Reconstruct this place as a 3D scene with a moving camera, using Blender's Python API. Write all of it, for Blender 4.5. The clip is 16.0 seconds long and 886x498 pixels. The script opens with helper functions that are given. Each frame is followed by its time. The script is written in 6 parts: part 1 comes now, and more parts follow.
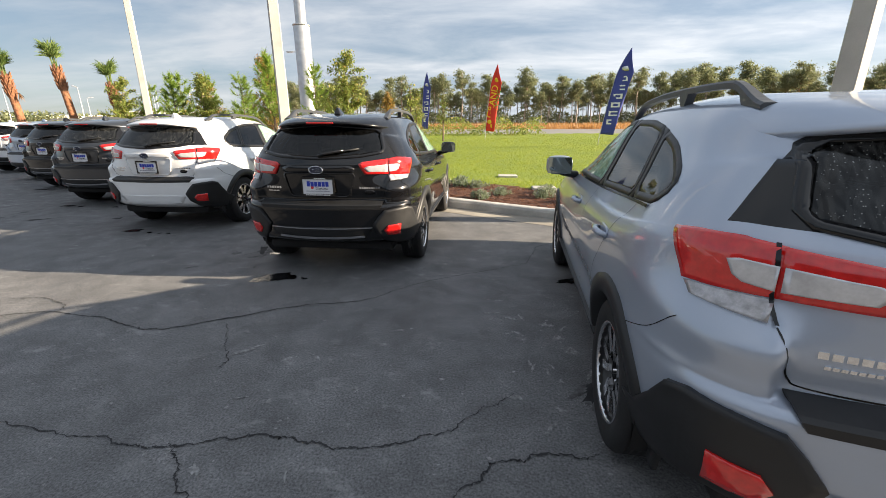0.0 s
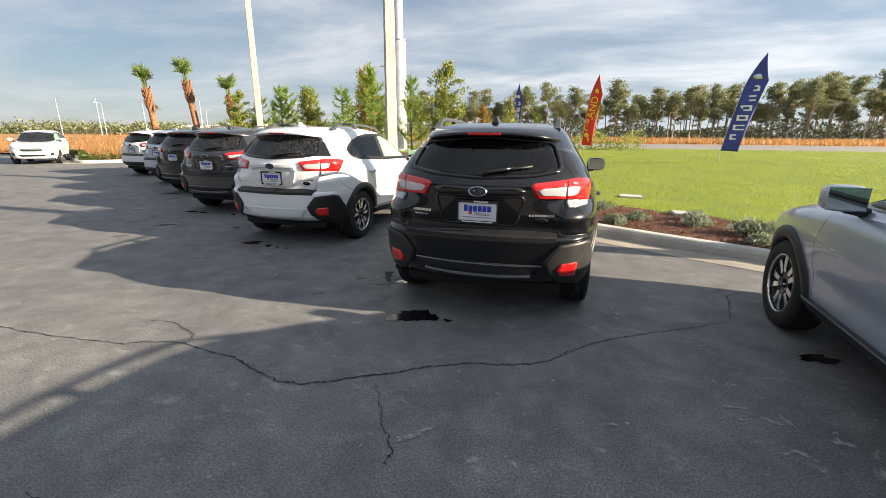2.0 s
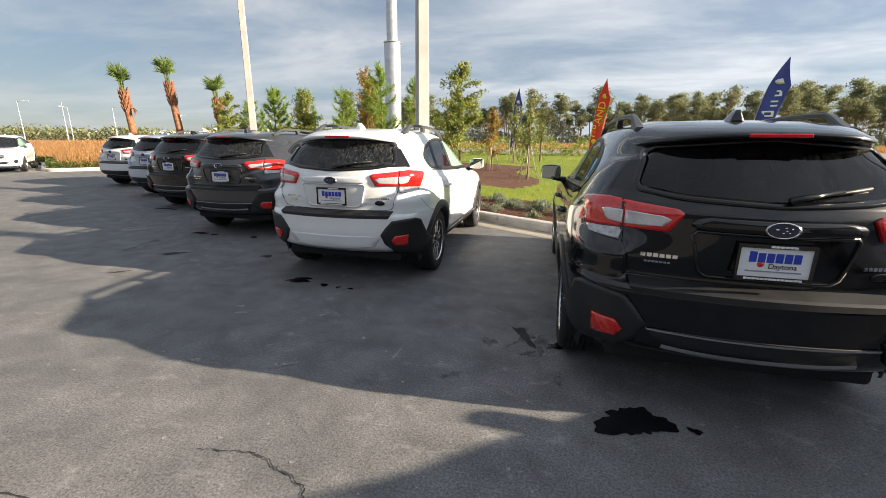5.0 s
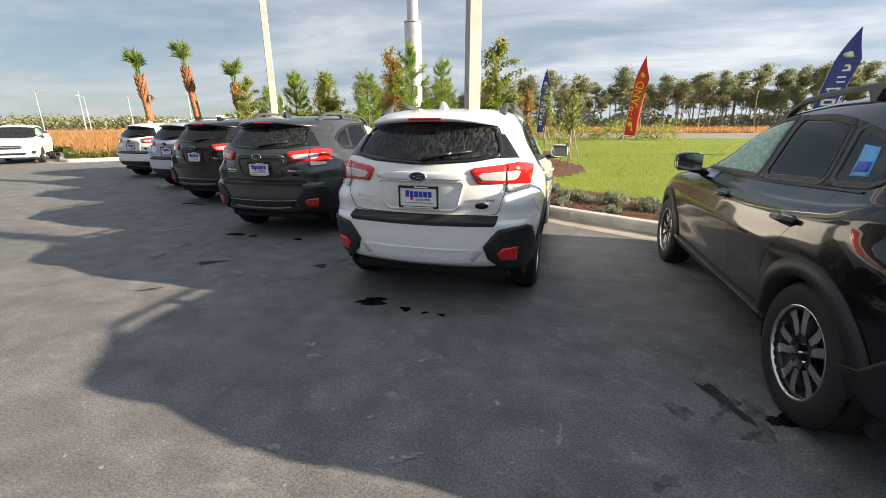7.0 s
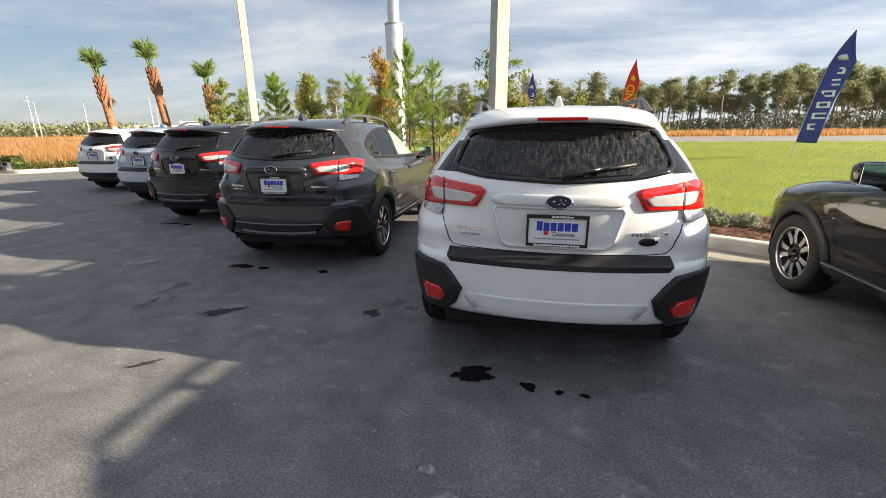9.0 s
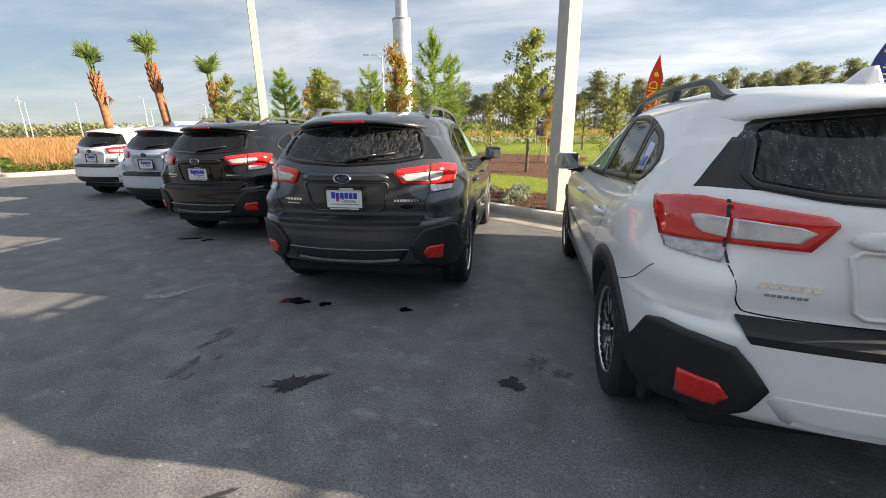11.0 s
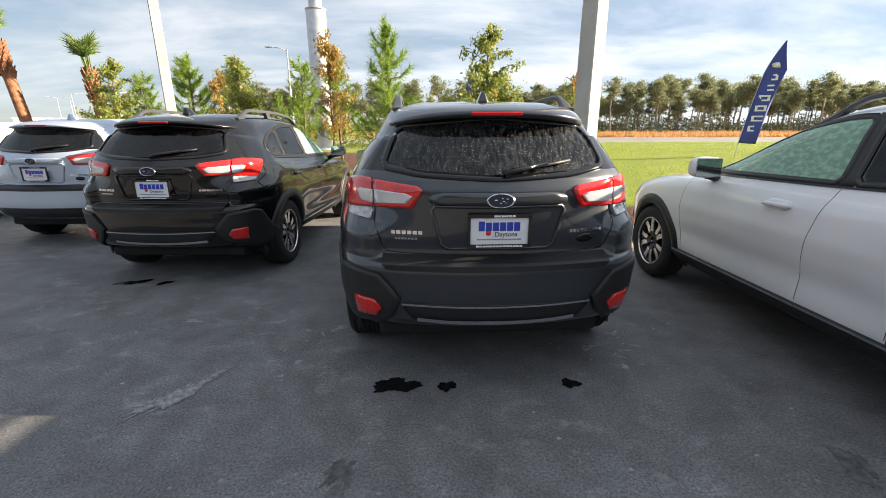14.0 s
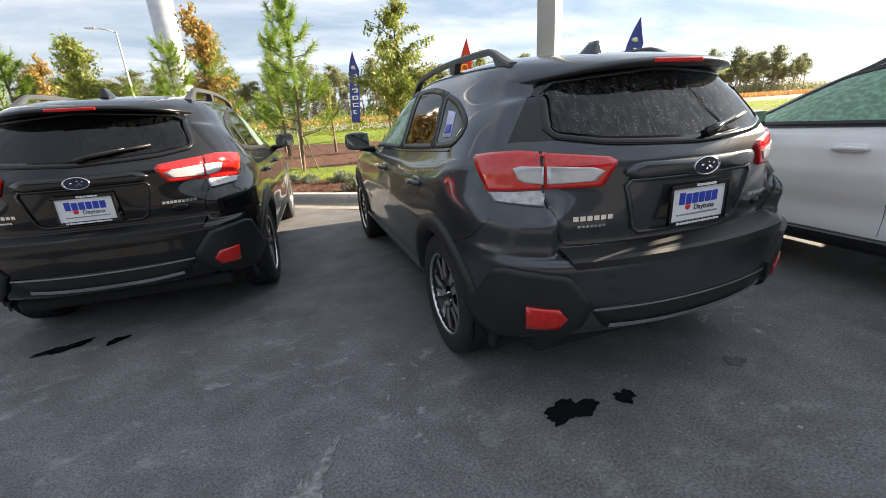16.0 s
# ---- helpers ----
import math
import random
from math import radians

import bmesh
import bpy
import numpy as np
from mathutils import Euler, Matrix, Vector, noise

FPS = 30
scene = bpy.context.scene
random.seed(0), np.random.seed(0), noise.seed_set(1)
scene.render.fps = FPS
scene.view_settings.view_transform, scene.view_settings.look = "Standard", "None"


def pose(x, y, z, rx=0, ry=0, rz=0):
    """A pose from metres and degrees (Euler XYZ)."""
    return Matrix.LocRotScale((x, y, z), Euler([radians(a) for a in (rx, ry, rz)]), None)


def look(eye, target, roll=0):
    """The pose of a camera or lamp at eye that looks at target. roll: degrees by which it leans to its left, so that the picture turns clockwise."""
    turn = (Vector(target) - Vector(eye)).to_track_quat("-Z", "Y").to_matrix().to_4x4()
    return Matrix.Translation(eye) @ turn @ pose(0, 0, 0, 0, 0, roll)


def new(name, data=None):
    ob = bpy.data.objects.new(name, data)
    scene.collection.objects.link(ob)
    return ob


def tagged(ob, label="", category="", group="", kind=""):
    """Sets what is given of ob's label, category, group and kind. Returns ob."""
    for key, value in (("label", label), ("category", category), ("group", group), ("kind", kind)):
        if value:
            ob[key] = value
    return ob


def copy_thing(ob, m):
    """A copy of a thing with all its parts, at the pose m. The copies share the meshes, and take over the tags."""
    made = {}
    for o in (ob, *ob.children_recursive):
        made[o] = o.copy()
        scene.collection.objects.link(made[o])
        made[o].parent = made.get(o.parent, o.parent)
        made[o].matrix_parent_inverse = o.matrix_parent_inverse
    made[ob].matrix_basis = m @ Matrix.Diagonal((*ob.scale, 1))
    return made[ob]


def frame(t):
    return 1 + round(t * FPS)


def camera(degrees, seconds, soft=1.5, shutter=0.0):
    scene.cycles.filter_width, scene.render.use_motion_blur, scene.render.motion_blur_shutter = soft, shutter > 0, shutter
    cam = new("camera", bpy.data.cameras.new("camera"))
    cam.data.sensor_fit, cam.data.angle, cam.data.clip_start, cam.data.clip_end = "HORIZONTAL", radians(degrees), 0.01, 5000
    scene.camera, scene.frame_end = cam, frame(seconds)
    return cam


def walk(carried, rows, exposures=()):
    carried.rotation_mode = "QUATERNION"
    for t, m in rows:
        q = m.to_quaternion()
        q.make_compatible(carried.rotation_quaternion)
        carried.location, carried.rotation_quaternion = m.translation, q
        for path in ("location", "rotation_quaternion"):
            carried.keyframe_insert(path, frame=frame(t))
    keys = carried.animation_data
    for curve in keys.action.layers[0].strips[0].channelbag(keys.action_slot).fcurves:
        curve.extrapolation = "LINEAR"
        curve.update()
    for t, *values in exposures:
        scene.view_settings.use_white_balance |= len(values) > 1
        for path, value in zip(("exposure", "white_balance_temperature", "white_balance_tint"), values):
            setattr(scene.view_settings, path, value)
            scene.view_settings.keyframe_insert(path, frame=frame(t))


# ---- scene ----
cam = camera(94.0, 16.0, soft=0.6)
PATH = [
    (0, (7.211, -7.155, 1.476), (7.049, -5.248, 0.896), -0.2),
    (0.5, (7.019, -6.986, 1.467), (6.778, -5.082, 0.904), 1.1),
    (1, (6.785, -6.821, 1.474), (6.54, -4.912, 0.932), 1.5),
    (1.5, (6.535, -6.631, 1.45), (6.186, -4.739, 0.903), 0.9),
    (2, (6.266, -6.452, 1.468), (5.767, -4.589, 0.941), 0.5),
    (2.5, (5.946, -6.287, 1.463), (5.438, -4.422, 0.952), 0.4),
    (3, (5.688, -6.12, 1.461), (5.169, -4.251, 0.97), -0.8),
    (3.5, (5.446, -5.911, 1.463), (4.909, -4.044, 0.988), -0.7),
    (4, (5.171, -5.75, 1.455), (4.625, -3.884, 0.985), -1.2),
    (4.2, (5.039, -5.703, 1.449), (4.551, -3.818, 0.992), -0.7),
    (6.3, (3.986, -5.011, 1.427), (3.607, -3.133, 0.853), 0.8),
    (6.5, (3.875, -4.917, 1.421), (3.487, -3.039, 0.854), 0.6),
    (7, (3.59, -4.739, 1.423), (3.13, -2.876, 0.86), -0.1),
    (7.5, (3.281, -4.555, 1.424), (2.921, -2.669, 0.864), 0.4),
    (8, (3.005, -4.34, 1.417), (2.651, -2.45, 0.868), -0.3),
    (8.5, (2.731, -4.125, 1.413), (2.381, -2.233, 0.866), -0.0),
    (8.7, (2.61, -4.047, 1.416), (2.27, -2.152, 0.874), -0.4),
    (10.8, (1.406, -3.201, 1.43), (1.084, -1.306, 0.877), -0.2),
    (11, (1.271, -3.086, 1.403), (0.953, -1.188, 0.859), -0.6),
    (11.5, (0.99, -2.892, 1.406), (0.687, -0.99, 0.867), -0.5),
    (12, (0.68, -2.758, 1.412), (0.461, -0.842, 0.883), -0.5),
    (12.5, (0.415, -2.585, 1.401), (0.215, -0.668, 0.868), -1.1),
    (13, (0.144, -2.394, 1.402), (-0.013, -0.47, 0.876), -1.1),
    (13.5, (-0.141, -2.248, 1.4), (-0.071, -0.321, 0.869), 0.3),
    (14, (-0.423, -2.079, 1.394), (-0.298, -0.158, 0.852), -0.1),
    (14.5, (-0.757, -1.843, 1.398), (-0.634, 0.072, 0.833), 0.0),
    (15, (-1.097, -1.688, 1.385), (-0.939, 0.221, 0.811), -0.2),
    (15.5, (-1.365, -1.515, 1.386), (-1.017, 0.360, 0.784), -2.5),
    (16, (-1.594, -1.292, 1.333), (-0.953, 0.497, 0.710), -3.6),
]
walk(cam, [(t, look(eye, target, roll)) for t, eye, target, roll in PATH],
     exposures=[(0, 1.72), (2, 1.70), (3.5, 1.58), (4.2, 1.56), (8.5, 1.70), (11.5, 1.80), (13, 1.86), (14.5, 2.02), (16, 2.06)])

from mathutils.bvhtree import BVHTree

# ---------- light ----------
SUN_AZ = math.atan2(0.015, 1.0)      # the sun stands low over +x
SUN_EL = radians(19)
world = bpy.data.worlds.new("World")
scene.world = world
world.use_nodes = True
wn, wl = world.node_tree.nodes, world.node_tree.links
sky = wn.new("ShaderNodeTexSky")
sky.sky_type = "NISHITA"
sky.sun_disc = False
sky.sun_elevation = SUN_EL
sky.sun_rotation = radians(90) - SUN_AZ
sky.air_density, sky.dust_density, sky.ozone_density = 1.0, 0.3, 2.0
back = wn["Background"]
back.inputs[1].default_value = 0.05


def wnode(kind, **props):
    n = wn.new(kind)
    for k, v in props.items():
        n.inputs[k].default_value = v
    return n


tc = wn.new("ShaderNodeTexCoord")
sep = wn.new("ShaderNodeSeparateXYZ")
wl.new(tc.outputs["Generated"], sep.inputs[0])
lift = wn.new("ShaderNodeMath"); lift.operation = "ADD"; lift.inputs[1].default_value = 0.16
wl.new(sep.outputs[2], lift.inputs[0])
lim = wn.new("ShaderNodeMath"); lim.operation = "MAXIMUM"; lim.inputs[1].default_value = 0.03
wl.new(lift.outputs[0], lim.inputs[0])
plane = wn.new("ShaderNodeVectorMath"); plane.operation = "DIVIDE"
comb = wn.new("ShaderNodeCombineXYZ")
for k in range(3):
    wl.new(lim.outputs[0], comb.inputs[k])
wl.new(tc.outputs["Generated"], plane.inputs[0])
wl.new(comb.outputs[0], plane.inputs[1])
place = wn.new("ShaderNodeMapping")
place.inputs["Location"].default_value = (3.1, 0.4, 0)
place.inputs["Scale"].default_value = (0.55, 0.95, 0.0)
wl.new(plane.outputs[0], place.inputs[0])
puffs = wnode("ShaderNodeTexNoise", Scale=1.5, Detail=9.0, Roughness=0.58, Distortion=0.35)
wl.new(place.outputs[0], puffs.inputs["Vector"])
veil = wnode("ShaderNodeTexNoise", Scale=0.55, Detail=5.0, Roughness=0.55, Distortion=0.8)
wl.new(place.outputs[0], veil.inputs["Vector"])
mix_n = wn.new("ShaderNodeMath"); mix_n.operation = "ADD"
wl.new(puffs.outputs[0], mix_n.inputs[0]); wl.new(veil.outputs[0], mix_n.inputs[1])
cover = wn.new("ShaderNodeValToRGB")
cover.color_ramp.elements[0].position, cover.color_ramp.elements[1].position = 0.40, 0.62
half = wn.new("ShaderNodeMath"); half.operation = "MULTIPLY"; half.inputs[1].default_value = 0.5
wl.new(mix_n.outputs[0], half.inputs[0]); wl.new(half.outputs[0], cover.inputs[0])
shade = wn.new("ShaderNodeValToRGB")
shade.color_ramp.elements[0].position, shade.color_ramp.elements[1].position = 0.36, 0.64
shade.color_ramp.elements[0].color = (3.95, 4.7, 5.75, 1)
shade.color_ramp.elements[1].color = (7.2, 7.5, 7.9, 1)
wl.new(puffs.outputs[0], shade.inputs[0])
# the half of the sky towards the sun is brighter
glow = wn.new("ShaderNodeVectorMath"); glow.operation = "DOT_PRODUCT"
glow.inputs[1].default_value = (math.cos(SUN_AZ), math.sin(SUN_AZ), 0.15)
wl.new(tc.outputs["Generated"], glow.inputs[0])
gl = wn.new("ShaderNodeMapRange")
gl.inputs["From Min"].default_value, gl.inputs["From Max"].default_value = -0.9, 0.9
gl.inputs["To Min"].default_value, gl.inputs["To Max"].default_value = 0.80, 1.30
wl.new(glow.outputs["Value"], gl.inputs["Value"])
lit = wn.new("ShaderNodeVectorMath"); lit.operation = "SCALE"
wl.new(shade.outputs[0], lit.inputs[0]); wl.new(gl.outputs[0], lit.inputs["Scale"])
both = wn.new("ShaderNodeMix"); both.data_type = "RGBA"
fac = wn.new("ShaderNodeMath"); fac.operation = "MULTIPLY_ADD"
fac.inputs[1].default_value, fac.inputs[2].default_value = 0.42, 0.56
wl.new(cover.outputs[0], fac.inputs[0]); wl.new(fac.outputs[0], both.inputs["Factor"])
wl.new(sky.outputs[0], both.inputs["A"]); wl.new(lit.outputs[0], both.inputs["B"])
thin_sky = wn.new("ShaderNodeVectorMath"); thin_sky.operation = "SCALE"; thin_sky.inputs["Scale"].default_value = 0.70
wl.new(both.outputs["Result"], thin_sky.inputs[0]); wl.new(thin_sky.outputs[0], back.inputs[0])

sun = new("sun", bpy.data.lights.new("sun", "SUN"))
sun.data.energy, sun.data.angle, sun.data.color = 5.0, radians(0.6), (1.0, 0.83, 0.62)
sun_dir = Vector((math.cos(SUN_AZ) * math.cos(SUN_EL), math.sin(SUN_AZ) * math.cos(SUN_EL), math.sin(SUN_EL)))
sun.matrix_world = look(tuple(sun_dir * 60), (0, 0, 0))


# ---------- materials ----------
def surface(name, colour, rough=0.6, metal=0.0, vary=0.15, scale=6.0, grain=60.0, bump=0.1, depth=0.01, coat=0.0, second=None, patch=2.0, spec=0.5, per_object=0.0):
    """A principled surface with stains at two scales and fine relief."""
    m = bpy.data.materials.new(name)
    m.use_nodes = True
    n, l = m.node_tree.nodes, m.node_tree.links
    p = n["Principled BSDF"]
    pos = n.new("ShaderNodeTexCoord")
    big = n.new("ShaderNodeTexNoise"); big.inputs["Scale"].default_value = scale; big.inputs["Detail"].default_value = 6
    fine = n.new("ShaderNodeTexNoise"); fine.inputs["Scale"].default_value = grain; fine.inputs["Detail"].default_value = 4
    l.new(pos.outputs["Object"], big.inputs["Vector"]); l.new(pos.outputs["Object"], fine.inputs["Vector"])
    ramp = n.new("ShaderNodeValToRGB")
    ramp.color_ramp.elements[0].position, ramp.color_ramp.elements[1].position = 0.3, 0.72
    lo = second or tuple(c * (1 - vary * 1.6) for c in colour)
    hi = colour if second else tuple(min(1, c * (1 + vary)) for c in colour)
    ramp.color_ramp.elements[0].color, ramp.color_ramp.elements[1].color = (*lo, 1), (*hi, 1)
    l.new(big.outputs[0], ramp.inputs[0])
    fr = n.new("ShaderNodeMapRange"); fr.inputs["To Min"].default_value, fr.inputs["To Max"].default_value = 1 - vary, 1 + vary
    l.new(fine.outputs[0], fr.inputs["Value"])
    mul = n.new("ShaderNodeVectorMath"); mul.operation = "SCALE"
    l.new(ramp.outputs[0], mul.inputs[0]); l.new(fr.outputs[0], mul.inputs["Scale"])
    out = mul.outputs[0]
    if per_object:
        info = n.new("ShaderNodeObjectInfo")
        pr = n.new("ShaderNodeMapRange"); pr.inputs["To Min"].default_value, pr.inputs["To Max"].default_value = 1 - per_object, 1 + per_object
        l.new(info.outputs["Random"], pr.inputs["Value"])
        m2 = n.new("ShaderNodeVectorMath"); m2.operation = "SCALE"
        l.new(out, m2.inputs[0]); l.new(pr.outputs[0], m2.inputs["Scale"])
        out = m2.outputs[0]
    l.new(out, p.inputs["Base Color"])
    rr = n.new("ShaderNodeMapRange"); rr.inputs["To Min"].default_value, rr.inputs["To Max"].default_value = max(0.02, rough * 0.85), min(1, rough * 1.15)
    l.new(big.outputs[0], rr.inputs["Value"]); l.new(rr.outputs[0], p.inputs["Roughness"])
    p.inputs["Metallic"].default_value = metal
    p.inputs["Coat Weight"].default_value = coat
    p.inputs["Coat Roughness"].default_value = 0.04
    p.inputs["Specular IOR Level"].default_value = spec
    if bump:
        b = n.new("ShaderNodeBump"); b.inputs["Strength"].default_value = bump; b.inputs["Distance"].default_value = depth
        l.new(fine.outputs[0], b.inputs["Height"]); l.new(b.outputs[0], p.inputs["Normal"])
    return m


def leaf_material(name, a, b, c=None):
    """Leaves: each island takes its own shade between a and b; light shines through a little."""
    m = bpy.data.materials.new(name)
    m.use_nodes = True
    n, l = m.node_tree.nodes, m.node_tree.links
    p = n["Principled BSDF"]
    geo = n.new("ShaderNodeNewGeometry")
    ramp = n.new("ShaderNodeValToRGB")
    ramp.color_ramp.elements[0].color, ramp.color_ramp.elements[1].color = (*a, 1), (*b, 1)
    if c:
        e = ramp.color_ramp.elements.new(0.85); e.color = (*b, 1)
        ramp.color_ramp.elements[-1].color = (*c, 1)
    l.new(geo.outputs["Random Per Island"], ramp.inputs[0])
    l.new(ramp.outputs[0], p.inputs["Base Color"])
    p.inputs["Roughness"].default_value = 0.55
    tr = n.new("ShaderNodeBsdfTranslucent"); l.new(ramp.outputs[0], tr.inputs[0])
    mx = n.new("ShaderNodeMixShader"); mx.inputs[0].default_value = 0.45
    l.new(p.outputs[0], mx.inputs[1]); l.new(tr.outputs[0], mx.inputs[2])
    l.new(mx.outputs[0], n["Material Output"].inputs[0])
    return m


def glass_material(name, tint, dew, dew_colour, drops=0.0, least=0.0):
    """Tinted car glass: clear tint, a mirror-like face and patches of dew."""
    m = bpy.data.materials.new(name)
    m.use_nodes = True
    n, l = m.node_tree.nodes, m.node_tree.links
    n.remove(n["Principled BSDF"])
    clear = n.new("ShaderNodeBsdfTransparent"); clear.inputs[0].default_value = (*tint, 1)
    gloss = n.new("ShaderNodeBsdfGlossy"); gloss.inputs["Roughness"].default_value = 0.03
    fres = n.new("ShaderNodeFresnel"); fres.inputs[0].default_value = 1.5
    wet = n.new("ShaderNodeBsdfDiffuse"); wet.inputs[0].default_value = (*dew_colour, 1)
    pos = n.new("ShaderNodeTexCoord")
    smear = n.new("ShaderNodeMapping"); smear.inputs["Scale"].default_value = (26, 8, 4.0)
    l.new(pos.outputs["Object"], smear.inputs[0])
    nz = n.new("ShaderNodeTexNoise"); nz.inputs["Scale"].default_value = 3.0; nz.inputs["Detail"].default_value = 7
    l.new(smear.outputs[0], nz.inputs["Vector"])
    rp = n.new("ShaderNodeMapRange"); rp.inputs["From Min"].default_value, rp.inputs["From Max"].default_value = 0.42, 0.68
    rp.inputs["To Min"].default_value, rp.inputs["To Max"].default_value = least, dew
    l.new(nz.outputs[0], rp.inputs["Value"])
    last = rp.outputs[0]
    if drops:
        v = n.new("ShaderNodeTexVoronoi"); v.inputs["Scale"].default_value = 95
        l.new(pos.outputs["Object"], v.inputs["Vector"])
        dm = n.new("ShaderNodeMapRange"); dm.inputs["From Min"].default_value, dm.inputs["From Max"].default_value = 0.22, 0.10
        dm.inputs["To Max"].default_value = drops
        l.new(v.outputs["Distance"], dm.inputs["Value"])
        where = n.new("ShaderNodeMath"); where.operation = "MULTIPLY"
        l.new(dm.outputs[0], where.inputs[0])
        gate = n.new("ShaderNodeMapRange"); gate.inputs["From Min"].default_value, gate.inputs["From Max"].default_value = 0.40, 0.55
        l.new(nz.outputs[0], gate.inputs["Value"]); l.new(gate.outputs[0], where.inputs[1])
        add = n.new("ShaderNodeMath"); add.operation = "MAXIMUM"
        l.new(last, add.inputs[0]); l.new(where.outputs[0], add.inputs[1])
        last = add.outputs[0]
    a = n.new("ShaderNodeMixShader"); l.new(last, a.inputs[0]); l.new(clear.outputs[0], a.inputs[1]); l.new(wet.outputs[0], a.inputs[2])
    b = n.new("ShaderNodeMixShader"); l.new(fres.outputs[0], b.inputs[0]); l.new(a.outputs[0], b.inputs[1]); l.new(gloss.outputs[0], b.inputs[2])
    l.new(b.outputs[0], n["Material Output"].inputs[0])
    return m


def asphalt_material():
    """Fresh dark asphalt with aggregate, scuffs, pale dust and damp blotches."""
    m = bpy.data.materials.new("asphalt")
    m.use_nodes = True
    n, l = m.node_tree.nodes, m.node_tree.links
    p = n["Principled BSDF"]
    pos = n.new("ShaderNodeTexCoord")

    def nz(scale, detail, rough=0.5, dist=0.0):
        t = n.new("ShaderNodeTexNoise")
        for k, v in (("Scale", scale), ("Detail", detail), ("Roughness", rough), ("Distortion", dist)):
            t.inputs[k].default_value = v
        l.new(pos.outputs["Object"], t.inputs["Vector"])
        return t

    def remap(src, a, b, c, d):
        r = n.new("ShaderNodeMapRange")
        for k, v in (("From Min", a), ("From Max", b), ("To Min", c), ("To Max", d)):
            r.inputs[k].default_value = v
        l.new(src, r.inputs["Value"])
        return r.outputs[0]

    def times(a, b):
        r = n.new("ShaderNodeMath"); r.operation = "MULTIPLY"
        l.new(a, r.inputs[0]); l.new(b, r.inputs[1])
        return r.outputs[0]

    blot = nz(0.55, 6, 0.6, 0.6)
    mid = nz(3.2, 7, 0.62, 0.3)
    fine = nz(85, 4, 0.7)
    speck = n.new("ShaderNodeTexVoronoi"); speck.inputs["Scale"].default_value = 46
    l.new(pos.outputs["Object"], speck.inputs["Vector"])
    tone = times(times(remap(blot.outputs[0], 0.3, 0.7, 0.86, 1.12), remap(mid.outputs[0], 0.3, 0.75, 0.70, 1.26)), remap(fine.outputs[0], 0.30, 0.70, 0.40, 1.6))
    base = n.new("ShaderNodeVectorMath"); base.operation = "SCALE"; base.inputs[0].default_value = (0.145, 0.145, 0.148)
    l.new(tone, base.inputs["Scale"])
    # pale scuffs and dust in streaky patches
    sc = n.new("ShaderNodeMapping"); sc.inputs["Rotation"].default_value = (0, 0, 0.9); sc.inputs["Scale"].default_value = (1.0, 1.6, 1)
    l.new(pos.outputs["Object"], sc.inputs[0])
    scn = n.new("ShaderNodeTexNoise"); scn.inputs["Scale"].default_value = 4.2; scn.inputs["Detail"].default_value = 10; scn.inputs["Roughness"].default_value = 0.72
    l.new(sc.outputs[0], scn.inputs["Vector"])
    dust = times(remap(scn.outputs[0], 0.55, 0.72, 0.0, 0.75), remap(blot.outputs[0], 0.42, 0.6, 0.15, 1.0))
    chips = times(remap(speck.outputs["Distance"], 0.20, 0.06, 0.0, 1.0), remap(mid.outputs[0], 0.48, 0.62, 0.0, 0.9))
    warp = n.new("ShaderNodeMapping"); warp.inputs["Rotation"].default_value = (0, 0, -0.5); warp.inputs["Scale"].default_value = (1.0, 2.4, 1)
    l.new(pos.outputs["Object"], warp.inputs[0])
    thin = n.new("ShaderNodeTexNoise"); thin.inputs["Scale"].default_value = 1.7; thin.inputs["Detail"].default_value = 3; thin.inputs["Distortion"].default_value = 1.2
    l.new(warp.outputs[0], thin.inputs["Vector"])
    ridge = n.new("ShaderNodeMath"); ridge.operation = "ABSOLUTE"
    off = n.new("ShaderNodeMath"); off.operation = "SUBTRACT"; off.inputs[1].default_value = 0.5
    l.new(thin.outputs[0], off.inputs[0]); l.new(off.outputs[0], ridge.inputs[0])
    scrape = times(remap(ridge.outputs[0], 0.007, 0.0, 0.0, 0.55), times(remap(mid.outputs[0], 0.50, 0.62, 0.0, 1.0), remap(fine.outputs[0], 0.4, 0.6, 0.2, 1.0)))
    mx0 = n.new("ShaderNodeMath"); mx0.operation = "MAXIMUM"; l.new(scrape, mx0.inputs[0]); l.new(chips, mx0.inputs[1])
    mx = n.new("ShaderNodeMath"); mx.operation = "MAXIMUM"; l.new(dust, mx.inputs[0]); l.new(mx0.outputs[0], mx.inputs[1])
    col = n.new("ShaderNodeMix"); col.data_type = "RGBA"
    l.new(mx.outputs[0], col.inputs["Factor"]); l.new(base.outputs[0], col.inputs["A"])
    col.inputs["B"].default_value = (0.34, 0.34, 0.335, 1)
    l.new(col.outputs["Result"], p.inputs["Base Color"])
    l.new(remap(blot.outputs[0], 0.3, 0.7, 0.55, 0.9), p.inputs["Roughness"])
    p.inputs["Specular IOR Level"].default_value = 0.35
    b = n.new("ShaderNodeBump"); b.inputs["Strength"].default_value = 0.5; b.inputs["Distance"].default_value = 0.004
    l.new(fine.outputs[0], b.inputs["Height"]); l.new(b.outputs[0], p.inputs["Normal"])
    return m


